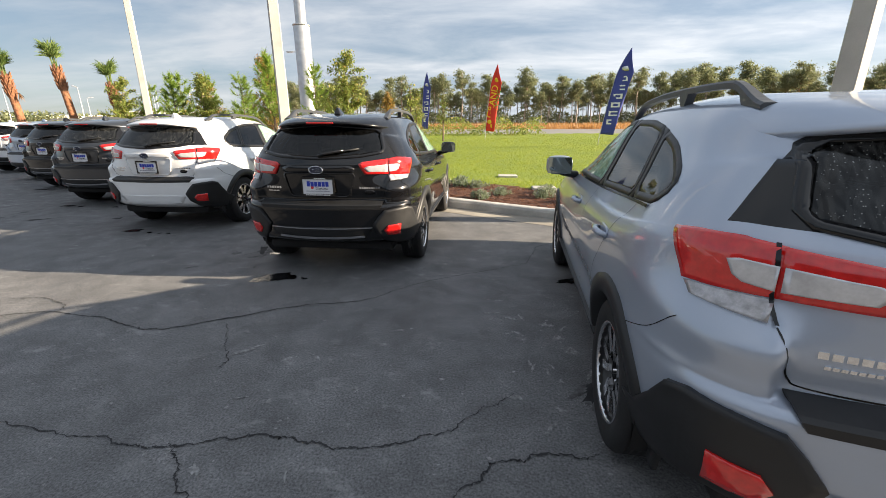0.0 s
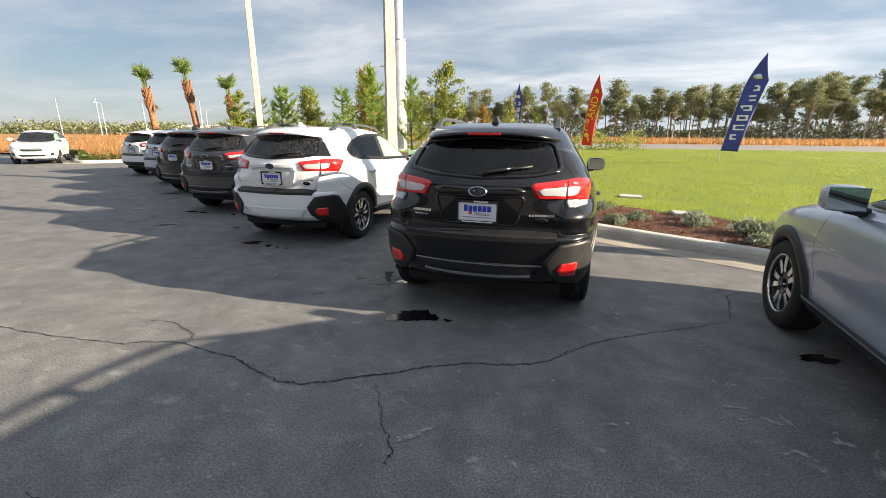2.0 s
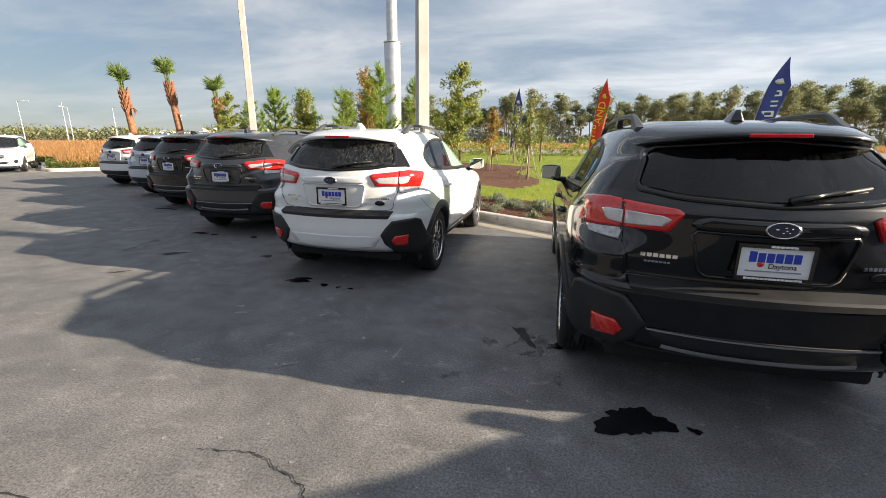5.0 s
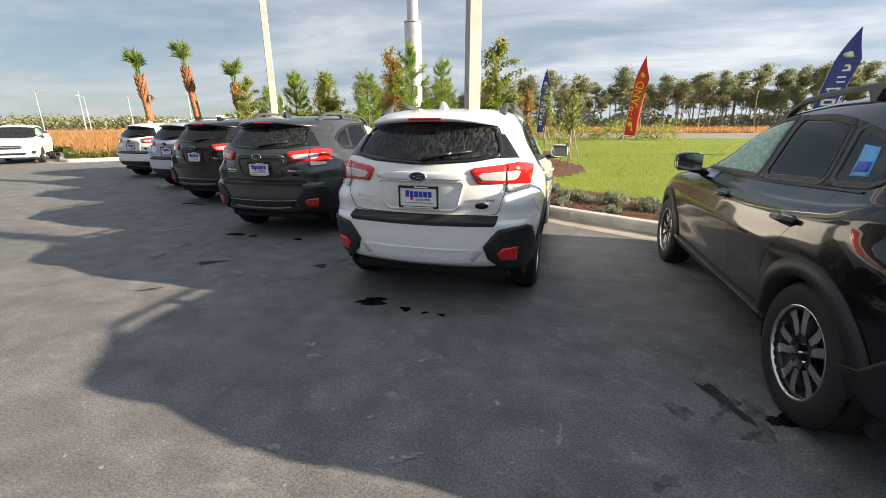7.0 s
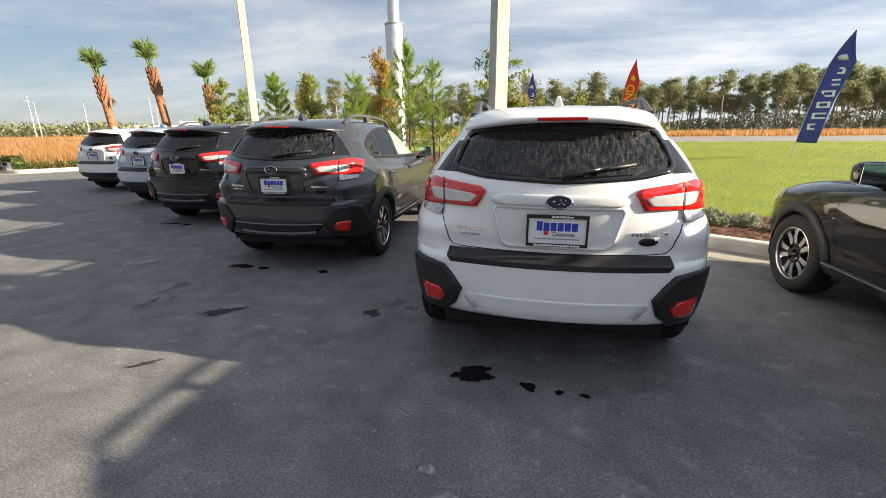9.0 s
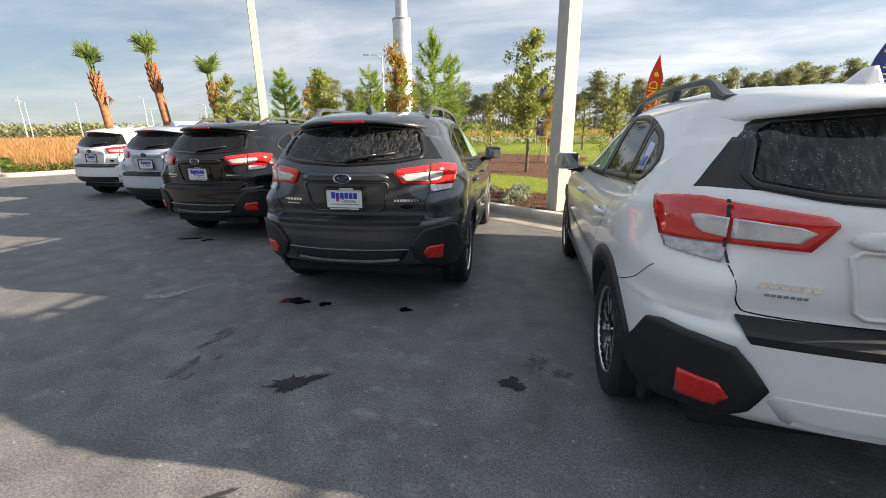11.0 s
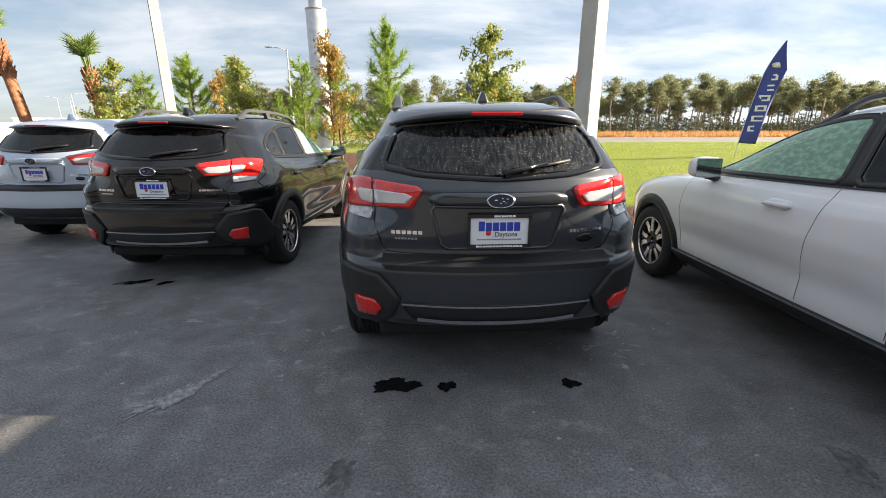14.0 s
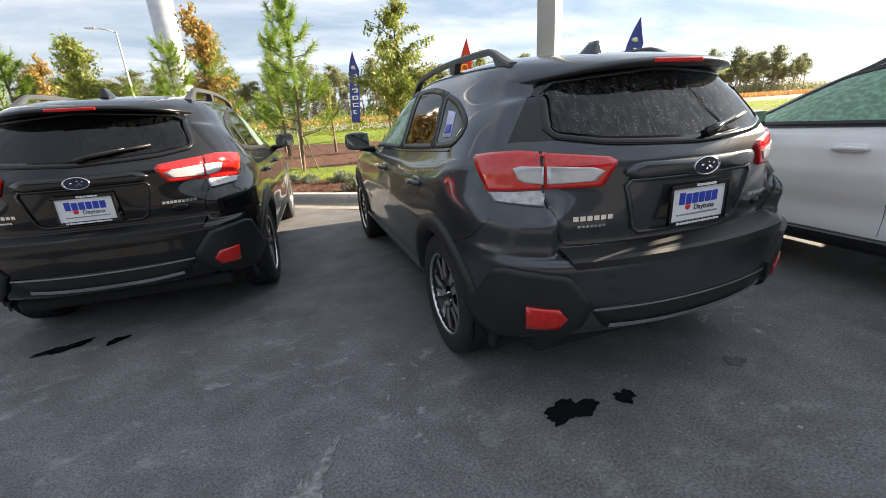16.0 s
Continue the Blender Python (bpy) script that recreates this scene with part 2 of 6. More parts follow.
ASPHALT = asphalt_material()
WET = surface("wet_stain", (0.012, 0.012, 0.014), 0.16, vary=0.3, scale=9, bump=0.15)
CRACK = surface("crack_filler", (0.030, 0.030, 0.032), 0.95, vary=0.4)
SMUDGE = surface("rubber_smudge", (0.112, 0.112, 0.114), 0.9, vary=0.4, scale=18)
SCUFF = surface("pale_scuff", (0.25, 0.25, 0.248), 0.95, vary=0.35, scale=30)
CONCRETE = surface("kerb_concrete", (0.44, 0.43, 0.41), 0.85, vary=0.16, scale=3, grain=90, bump=0.35, depth=0.004, per_object=0.06)
GUTTER = surface("gutter_concrete", (0.30, 0.275, 0.235), 0.9, vary=0.16, scale=2.5, grain=90, bump=0.3, depth=0.004)
POLE = surface("pole_concrete", (0.42, 0.41, 0.385), 0.8, vary=0.12, scale=2, grain=70, bump=0.3, depth=0.004)
STEEL = surface("galvanised_steel", (0.56, 0.57, 0.59), 0.42, metal=0.7, vary=0.1, scale=3, bump=0.05)
MULCH = surface("mulch_soil", (0.12, 0.05, 0.028), 0.95, vary=0.35, scale=8, grain=40, bump=0.9, depth=0.03)
CHIPS = leaf_material("mulch_chips", (0.076, 0.027, 0.014), (0.198, 0.084, 0.042), (0.304, 0.190, 0.122))
LAWN = surface("lawn_turf", (0.20, 0.25, 0.016), 0.9, vary=0.25, scale=0.8, grain=45, bump=0.8, depth=0.05, second=(0.125, 0.18, 0.017))
BLADES = leaf_material("grass_blades", (0.16, 0.23, 0.010), (0.34, 0.40, 0.022), (0.46, 0.44, 0.075))
STRAW = surface("dry_field", (0.38, 0.20, 0.075), 0.95, vary=0.25, scale=0.35, grain=9, bump=0.8, depth=0.1, second=(0.27, 0.14, 0.05))
REEDS = leaf_material("dry_grass_blades", (0.319, 0.152, 0.046), (0.471, 0.274, 0.106), (0.502, 0.350, 0.190))
WEEDS = leaf_material("weed_leaves", (0.053, 0.091, 0.015), (0.122, 0.167, 0.038))
ROAD = surface("road_grey", (0.22, 0.215, 0.21), 0.9, vary=0.1, scale=0.5)
SHRUB = leaf_material("sage_leaves", (0.114, 0.160, 0.076), (0.289, 0.327, 0.228), (0.319, 0.289, 0.380))
BARK = surface("bark_brown", (0.17, 0.12, 0.085), 0.95, vary=0.3, scale=5, grain=25, bump=0.8, depth=0.02)
PALE_BARK = surface("bark_grey", (0.42, 0.36, 0.29), 0.95, vary=0.25, scale=2, grain=12, bump=0.6, depth=0.03)
NEEDLE = leaf_material("pine_needles", (0.129, 0.228, 0.023), (0.289, 0.395, 0.068))
NEEDLE_FAR = leaf_material("far_pine_needles", (0.129, 0.160, 0.076), (0.289, 0.304, 0.160))
CYPRESS = leaf_material("cypress_leaves", (0.152, 0.220, 0.046), (0.289, 0.319, 0.068), (0.380, 0.258, 0.068))
RUSTY = leaf_material("rusty_cypress_leaves", (0.243, 0.228, 0.053), (0.418, 0.243, 0.061), (0.456, 0.198, 0.046))
FROND = leaf_material("palm_fronds", (0.076, 0.152, 0.030), (0.243, 0.304, 0.091))
DEAD = leaf_material("dead_palm_fronds", (0.190, 0.099, 0.046), (0.319, 0.190, 0.099))
PALM_BARK = surface("palm_bark", (0.30, 0.135, 0.068), 0.95, vary=0.3, scale=8, grain=30, bump=0.8, depth=0.03)
FLAG_BLUE = surface("flag_blue_cloth", (0.05, 0.065, 0.32), 0.7, vary=0.12, scale=2, grain=200, bump=0.1)
FLAG_RED = surface("flag_red_cloth", (0.75, 0.045, 0.025), 0.7, vary=0.1, scale=2, grain=200, bump=0.1)
FLAG_WHITE = surface("flag_white_print", (0.82, 0.82, 0.84), 0.7, vary=0.04)
FLAG_YELLOW = surface("flag_yellow_print", (0.90, 0.62, 0.03), 0.7, vary=0.05)
FLAG_GREEN = surface("flag_green_print", (0.10, 0.42, 0.06), 0.7, vary=0.05)
# dark, so the added unseen wall dims what the paint reflects
SHADE_WALL = surface("dark_blocker", (0.15, 0.15, 0.16), 0.8, vary=0.1, scale=0.3)
BUILDING = surface("stucco_white", (0.72, 0.71, 0.68), 0.8, vary=0.06, scale=0.3)
DARK_PANE = surface("dark_pane", (0.03, 0.035, 0.045), 0.12, vary=0.1, bump=0)
RUBBER = surface("tyre_rubber", (0.014, 0.014, 0.015), 0.78, vary=0.25, scale=14, bump=0.3, depth=0.003)
CLAD = surface("black_cladding", (0.013, 0.0135, 0.015), 0.5, vary=0.15, scale=12, grain=300, bump=0.2, depth=0.001)
RAIL = surface("rail_grey", (0.075, 0.08, 0.088), 0.42, metal=0.35, vary=0.08, scale=6, bump=0.05)
GLOSS = surface("gloss_black", (0.008, 0.008, 0.009), 0.12, vary=0.1, bump=0)
INTERIOR = surface("cabin_black", (0.009, 0.009, 0.010), 0.8, vary=0.2)
SEAT = surface("seat_cloth", (0.025, 0.025, 0.028), 0.9, vary=0.2, scale=20)
TRIM = surface("trim_black", (0.010, 0.010, 0.011), 0.45, vary=0.1, bump=0)
# mirror metal dimmed and greened to stand for a reflected shaded lot
MIRROR = surface("mirror_dimmed", (0.42, 0.47, 0.44), 0.03, metal=1.0, vary=0.01, bump=0)
CHROME = surface("chrome_bright", (0.80, 0.81, 0.83), 0.12, metal=1.0, vary=0.03, bump=0)
MACHINED = surface("machined_alloy", (0.72, 0.72, 0.74), 0.25, metal=1.0, vary=0.05, bump=0)
RIM_BLACK = surface("rim_black", (0.012, 0.012, 0.013), 0.3, vary=0.1, bump=0)
RED_LENS = surface("red_lens", (0.62, 0.012, 0.010), 0.08, vary=0.12, scale=40, bump=0.0, coat=1.0)
CLEAR_LENS = surface("clear_lens", (0.62, 0.62, 0.64), 0.14, metal=0.25, vary=0.15, scale=14, grain=120, bump=0.05, depth=0.001, coat=1.0)
PLATE_WHITE = surface("plate_white", (0.78, 0.78, 0.80), 0.35, vary=0.03, bump=0)
PRINT_BLUE = surface("print_blue", (0.02, 0.05, 0.42), 0.4, vary=0.03, bump=0)
EMBLEM_BLUE = surface("emblem_blue", (0.035, 0.042, 0.07), 0.15, metal=0.5, vary=0.03, bump=0)
PRINT_RED = surface("print_red", (0.75, 0.03, 0.03), 0.4, vary=0.03, bump=0)
PRINT_GREY = surface("print_grey", (0.25, 0.26, 0.32), 0.5, vary=0.03, bump=0)
PRINT_INK = surface("print_ink", (0.03, 0.03, 0.05), 0.5, vary=0.03, bump=0)
STICKER = surface("sticker_paper", (0.55, 0.58, 0.80), 0.5, vary=0.1, bump=0)
STICKER_BLUE = surface("sticker_blue", (0.12, 0.42, 0.75), 0.5, vary=0.1, bump=0)
TURN_LENS = surface("smoked_clear_lens", (0.42, 0.41, 0.42), 0.12, metal=0.3, vary=0.25, scale=30, grain=140, bump=0.06, depth=0.001, coat=1.0)
HEADLAMP = surface("headlamp_lens", (0.5, 0.52, 0.55), 0.08, metal=0.4, vary=0.3, scale=25, bump=0, coat=1.0)
PRIVACY = glass_material("privacy_glass", (0.07, 0.078, 0.085), 0.02, (0.30, 0.31, 0.32), 0.0)
WET_GLASS = glass_material("wet_privacy_glass", (0.07, 0.078, 0.085), 0.075, (0.5, 0.51, 0.50), 0.6)
# the green mist colour also holds light reflected through the far window
DOOR_GLASS = glass_material("green_door_glass", (0.42, 0.62, 0.48), 0.85, (0.36, 0.60, 0.44), 0.0, 0.5)
CLEAR_GLASS = glass_material("clear_glass", (0.45, 0.52, 0.50), 0.06, (0.4, 0.42, 0.4), 0.0)


def paint(name, colour, metal=0.0, rough=0.35):
    return surface(name, colour, rough, metal=metal, vary=0.05, scale=1.5, grain=900, bump=0.02, depth=0.0005, coat=1.0, spec=0.15)


WHITE = paint("pearl_white_paint", (0.80, 0.81, 0.82))
BLACK = paint("black_paint", (0.005, 0.005, 0.006), rough=0.25)
GREY = paint("dark_grey_metallic_paint", (0.056, 0.061, 0.070), 0.6, 0.30)
SILVER = paint("ice_silver_metallic_paint", (0.42, 0.47, 0.56), 0.5, 0.36)
PALE_BLUE = paint("pale_silver_blue_paint", (0.48, 0.55, 0.66), 0.35, 0.36)


# ---------- builders ----------
def mesh_from(name, verts, faces, material, smooth=False):
    me = bpy.data.meshes.new(name)
    me.from_pydata([tuple(v) for v in verts], [], [tuple(f) for f in faces])
    if smooth:
        me.polygons.foreach_set("use_smooth", [True] * len(me.polygons))
    me.materials.append(material)
    me.update()
    return me


def part(name, data, parent, label="", m=None):
    ob = new(name, data)
    ob.parent = parent
    if m is not None:
        ob.matrix_basis = m
    if label:
        ob["label"] = label
    return ob


def finish(bm, name, material, smooth=False):
    bmesh.ops.recalc_face_normals(bm, faces=bm.faces)
    me = bpy.data.meshes.new(name)
    bm.to_mesh(me)
    bm.free()
    if smooth:
        me.polygons.foreach_set("use_smooth", [True] * len(me.polygons))
    me.materials.append(material)
    return me


def block(name, size, at, material, bevel=0.01, segments=2, taper=None):
    """A box of that size round the point at, with rounded edges; taper scales its top."""
    bm = bmesh.new()
    bmesh.ops.create_cube(bm, size=1)
    for v in bm.verts:
        k = taper if taper and v.co.z > 0 else 1
        v.co = Vector((v.co.x * size[0] * k, v.co.y * size[1] * k, v.co.z * size[2]))
    if bevel:
        bmesh.ops.bevel(bm, geom=bm.edges[:], offset=bevel, segments=segments, affect="EDGES", profile=0.5)
    bmesh.ops.translate(bm, verts=bm.verts, vec=at)
    return finish(bm, name, material, smooth=False)


def lathe(name, profile, material, steps=32, axis="x", smooth=True):
    """Turns a profile of (radius, along) about an axis."""
    verts, faces, n = [], [], len(profile)
    for i in range(steps):
        a = 2 * math.pi * i / steps
        for r, s in profile:
            verts.append((s, r * math.cos(a), r * math.sin(a)) if axis == "x" else (r * math.cos(a), r * math.sin(a), s))
    for i in range(steps):
        j = (i + 1) % steps
        for k in range(n - 1):
            faces.append((i * n + k, j * n + k, j * n + k + 1, i * n + k + 1))
    return mesh_from(name, verts, faces, material, smooth)


def tube(name, path, radius, material, sides=8, ends=True, flat=1.0):
    """A tube along a path; radius is a number or one for each point."""
    rad = radius if isinstance(radius, (list, tuple)) else [radius] * len(path)
    pts = [Vector(p) for p in path]
    verts, faces = [], []
    for i, p in enumerate(pts):
        d = (pts[min(i + 1, len(pts) - 1)] - pts[max(i - 1, 0)]).normalized()
        u = d.cross(Vector((0.13, 0.21, 0.97)))
        u = (u if u.length > 0.05 else d.cross(Vector((1, 0, 0)))).normalized()
        w = d.cross(u)
        for k in range(sides):
            a = 2 * math.pi * k / sides
            verts.append(p + (u * math.cos(a) + w * math.sin(a) * flat) * rad[i])
    for i in range(len(pts) - 1):
        for k in range(sides):
            q = (k + 1) % sides
            faces.append((i * sides + k, i * sides + q, (i + 1) * sides + q, (i + 1) * sides + k))
    if ends:
        faces.append(tuple(range(sides))[::-1])
        faces.append(tuple(range((len(pts) - 1) * sides, len(pts) * sides)))
    return mesh_from(name, verts, faces, material, True)


def smooth_curve(keys, n):
    """Catmull-Rom through keys, n points."""
    k = np.array(keys, float)
    k = np.vstack([2 * k[0] - k[1], k, 2 * k[-1] - k[-2]])
    out = []
    for t in np.linspace(0, len(keys) - 1, n):
        i = min(int(t), len(keys) - 2)
        u = t - i
        a, b, c, d = k[i], k[i + 1], k[i + 2], k[i + 3]
        out.append(0.5 * (2 * b + (c - a) * u + (2 * a - 5 * b + 4 * c - d) * u * u + (3 * b - a - 3 * c + d) * u ** 3))
    return np.array(out)
# ---------- the cars ----------
AXLE_REAR, AXLE_FRONT, HUB, TYRE_R = 0.86, 3.545, 0.352, 0.352
# height and reach of the body, from the sill up: z side, z rear, y rear, z front, y front, half width
BODY_ROWS = [
    (0.27, 0.34, 0.16, 0.25, 4.28, 0.72), (0.33, 0.40, 0.045, 0.30, 4.40, 0.845), (0.48, 0.50, 0.01, 0.45, 4.455, 0.890),
    (0.62, 0.65, 0.0, 0.58, 4.465, 0.908), (0.73, 0.735, 0.004, 0.66, 4.46, 0.913), (0.78, 0.770, 0.088, 0.71, 4.45, 0.913),
    (0.87, 0.88, 0.078, 0.78, 4.41, 0.908), (0.95, 1.00, 0.060, 0.85, 4.33, 0.896), (1.00, 1.09, 0.052, 0.92, 4.16, 0.876),
    (1.03, 1.15, 0.065, 0.985, 3.84, 0.860), (1.06, 1.185, 0.085, 1.035, 3.40, 0.840), (1.20, 1.30, 0.180, 1.16, 3.02, 0.768),
    (1.36, 1.42, 0.280, 1.34, 2.66, 0.690), (1.475, 1.495, 0.350, 1.475, 2.34, 0.620), (1.535, 1.535, 0.430, 1.53, 2.18, 0.55),
    (1.575, 1.565, 0.66, 1.565, 2.00, 0.40),
]


def ease(x, a, b):
    t = np.clip((x - a) / (b - a), 0, 1)
    return t * t * (3 - 2 * t)


def body_grid(levels=76, quarter=104):
    rows = smooth_curve(BODY_ROWS, levels)
    rings = []
    for i, (zs, zr, yr, zf, yf, w) in enumerate(rows):
        up = ease(zs, 0.95, 1.45)
        nr, nf = 9.0 - 2.5 * up, 4.4 + 0.6 * up
        yc = (yr + yf) / 2 + 0.1
        ring = []
        for n, y0, flip in ((nr, yr, False), (nf, yf, True)):
            th = np.linspace(0, math.pi / 2, 1500)
            x = w * np.sin(th) ** (2 / n)
            y = yc - (yc - y0) * np.cos(th) ** (2 / n)
            s = np.concatenate([[0], np.cumsum(np.hypot(np.diff(x), np.diff(y)))])
            f = np.linspace(0, 1, quarter + 1)
            at = f * s[-1]
            q = np.stack([np.interp(at, s, x), np.interp(at, s, y)], 1)
            ring.append(q[::-1][1:] if flip else q)
        q = np.vstack(ring)
        t = (q[:, 1] - yr) / (yf - yr)
        side = zs + 0.02 * np.sin(np.pi * np.clip(t, 0, 1)) * ease(zs, 1.2, 1.5) + 0.095 * (1 - ease(t, 0.02, 0.42)) * ease(zs, 0.72, 1.0) * (1 - ease(zs, 1.15, 1.45))
        k = ease(np.abs(q[:, 0]) / w, 0.82, 1.0) if zs < 1.3 else ease(np.abs(q[:, 0]) / w, 0.4, 1.0)
        z = np.where(t < 0.5, zr * (1 - k) + side * k, zf * (1 - ease(t, 1.0, 0.66)) + side * ease(t, 1.0, 0.66))
        # the rear face bows in plan; the bumper's wings stand out beside the tailgate
        ax = np.abs(q[:, 0])
        near = 1 - ease(q[:, 1] - yr, 0.12, 0.95)
        bow = 0.085 + 0.075 * ease(z, 0.86, 1.06)
        y = q[:, 1] + bow * (ax / 0.64) ** 2 * near - 0.058 * ease(ax, 0.595, 0.655) * (1 - ease(z, 0.88, 1.0)) * ease(z, 0.74, 0.77) * near
        # doors drawn in between the wheels, over the sill
        door = ease(y, 1.15, 1.55) * (1 - ease(y, 2.9, 3.3))
        x = q[:, 0] - np.sign(q[:, 0]) * door * (0.026 * np.exp(-((z - 0.56) / 0.10) ** 2) - 0.006 * np.exp(-((z - 0.80) / 0.05) ** 2)) * (ax > 0.7)
        rings.append(np.stack([x, y, z], 1))
    return rings


RINGS = body_grid()


def full_body():
    """All rings mirrored and closed over the roof: vertices and quads."""
    verts, faces = [], []
    m = len(RINGS[0])
    loop = 2 * m - 2
    for r in RINGS:
        verts += [tuple(p) for p in r] + [(-p[0], p[1], p[2]) for p in r[-2:0:-1]]
    for i in range(len(RINGS) - 1):
        for k in range(loop):
            q = (k + 1) % loop
            faces.append((i * loop + k, i * loop + q, (i + 1) * loop + q, (i + 1) * loop + k))
    top, base = RINGS[-1], (len(RINGS) - 1) * loop
    yc = float(top[:, 1].mean())
    last = base
    for s in (0.66, 0.33):
        nxt = len(verts)
        for p in verts[last:last + loop]:
            verts.append((p[0] * (s if last == base else 0.5), yc + (p[1] - yc) * (0.8 if last == base else 0.7), 1.585 if s > 0.5 else 1.59))
        for k in range(loop):
            q = (k + 1) % loop
            faces.append((last + k, last + q, nxt + q, nxt + k))
        last = nxt
    verts.append((0, yc, 1.592))
    for k in range(loop):
        faces.append((last + k, last + (k + 1) % loop, len(verts) - 1))
    return verts, faces


BODY_V, BODY_F = full_body()
TREE = BVHTree.FromPolygons(BODY_V, BODY_F)
POLAR_REAR, POLAR_FRONT = (0.45, 0.45), (0.42, 3.95)


def cast(mode, a, b, side=1):
    """The point of the body's skin met from the side, rear, front or round a corner, and its outward normal."""
    if mode == "side":
        o, d = Vector((2.0 * side, a, b)), Vector((-side, 0, 0))
    elif mode == "rear":
        o, d = Vector((a * side, -2.0, b)), Vector((0, 1, 0))
    elif mode == "front":
        o, d = Vector((a * side, 7.0, b)), Vector((0, -1, 0))
    else:
        c = POLAR_REAR if mode == "polar" else POLAR_FRONT
        way = Vector((math.cos(radians(a)) * side, math.sin(radians(a)), 0))
        o, d = Vector((c[0] * side, c[1], b)) + way * 2.0, -way
    hit, normal, _, _ = TREE.ray_cast(o, d)
    if hit is None:
        hit, normal, _, _ = TREE.find_nearest(o + d * 1.2)
    if normal.dot(d) > 0:
        normal = -normal
    return hit, normal


def skin_top(x, y):
    """Height of the roof's skin."""
    hit = TREE.ray_cast(Vector((x, y, 3.0)), Vector((0, 0, -1)))[0]
    return hit.z if hit is not None else 1.4


def outline(points, step=0.04, unit=1.0, rounding=1):
    """The closed outline, its corners cut round, with points about a step apart."""
    p = [np.array(q, float) for q in points]
    for _ in range(rounding):
        new_p = []
        for i, q in enumerate(p):
            a, b = p[i - 1], p[(i + 1) % len(p)]
            ka = min(0.25, 0.03 * unit / max(1e-6, np.linalg.norm(a - q)))
            kb = min(0.25, 0.03 * unit / max(1e-6, np.linalg.norm(b - q)))
            new_p += [q + (a - q) * ka, q + (b - q) * kb]
        p = new_p
    out = []
    for i, q in enumerate(p):
        r = p[(i + 1) % len(p)]
        n = max(1, int(np.linalg.norm(r - q) / (step * unit)))
        out += [q + (r - q) * k / n for k in range(n)]
    return out


def grown(pts, d):
    """The outline moved outwards by d."""
    n = len(pts)
    area = sum(pts[i][0] * pts[(i + 1) % n][1] - pts[(i + 1) % n][0] * pts[i][1] for i in range(n))
    s = 1 if area > 0 else -1
    out = []
    for i in range(n):
        t = pts[(i + 1) % n] - pts[i - 1]
        t = t / max(1e-9, np.linalg.norm(t))
        out.append(pts[i] + s * d * np.array([t[1], -t[0]]))
    return out


def patch(name, mode, points, material, side=1, lift=0.004, sink=0.004, rings=6, unit=1.0, hollow=0.0, bulge=0.0, rounding=1):
    """A panel that follows the body's skin inside an outline: filled, or a frame of the width hollow."""
    o = outline(points, unit=unit, rounding=rounding)
    n = len(o)
    c = sum(o) / n
    loops = []
    if hollow:
        inner = grown(o, -hollow)
        loops = [inner, o]
    else:
        loops = [[c + (q - c) * (k / rings) for q in o] for k in range(1, rings + 1)]
    verts, faces = [], []
    for j, lp in enumerate(loops):
        rise = lift + bulge * (1 - (j / max(1, len(loops) - 1)) ** 2)
        for q in lp:
            p, nn = cast(mode, q[0], q[1], side)
            verts.append(p + nn * rise)
    for q in o:
        p, nn = cast(mode, q[0], q[1], side)
        verts.append(p - nn * sink)
    total = len(loops) + 1
    for j in range(total - 1):
        for k in range(n):
            r = (k + 1) % n
            faces.append((j * n + k, j * n + r, (j + 1) * n + r, (j + 1) * n + k))
    if hollow:
        back = len(verts)
        for q in loops[0]:
            p, nn = cast(mode, q[0], q[1], side)
            verts.append(p - nn * sink)
        for k in range(n):
            r = (k + 1) % n
            faces.append((k, r, back + r, back + k))
    else:
        p, nn = cast(mode, c[0], c[1], side)
        verts.append(p + nn * (lift + bulge))
        for k in range(n):
            faces.append((len(verts) - 1, k, (k + 1) % n))
    bm = bmesh.new()
    vs = [bm.verts.new(v) for v in verts]
    for f in faces:
        bm.faces.new([vs[i] for i in f])
    me = finish(bm, name, material, False)
    flags = [p.area >= 0 and i < (total - 2) * n for i, p in enumerate(me.polygons)]
    me.polygons.foreach_set("use_smooth", flags)
    return me


def seam(name, mode, path, material, side=1, width=0.006, lift=0.0015):
    """A thin line along the skin: a panel gap or a trim strip."""
    pts = smooth_curve(path, 8 * len(path))
    verts, faces = [], []
    for i, q in enumerate(pts):
        t = pts[min(i + 1, len(pts) - 1)] - pts[max(i - 1, 0)]
        t = t / max(1e-9, np.linalg.norm(t))
        nrm = np.array([-t[1], t[0]]) * width / 2
        for s in (-1, 1):
            p, nn = cast(mode, q[0] + nrm[0] * s, q[1] + nrm[1] * s, side)
            verts.append(p + nn * lift)
    for i in range(len(pts) - 1):
        faces.append((2 * i, 2 * i + 1, 2 * i + 3, 2 * i + 2))
    return mesh_from(name, verts, faces, material, True)


PANES = {
    "front_door_window": [(2.98, 1.095), (2.72, 1.235), (2.36, 1.415), (2.02, 1.478), (1.87, 1.478), (1.82, 1.12)],
    "rear_door_window": [(1.75, 1.125), (1.80, 1.478), (1.50, 1.475), (1.26, 1.445), (1.13, 1.155)],
    "quarter_window": [(1.085, 1.16), (1.20, 1.43), (0.98, 1.38), (0.76, 1.295), (0.70, 1.25), (0.77, 1.185)],
}
REAR_PANE = [(-0.60, 1.222), (-0.40, 1.188), (0.0, 1.168), (0.40, 1.188), (0.60, 1.222), (0.565, 1.33), (0.52, 1.435), (0.0, 1.475), (-0.52, 1.435), (-0.565, 1.33)]
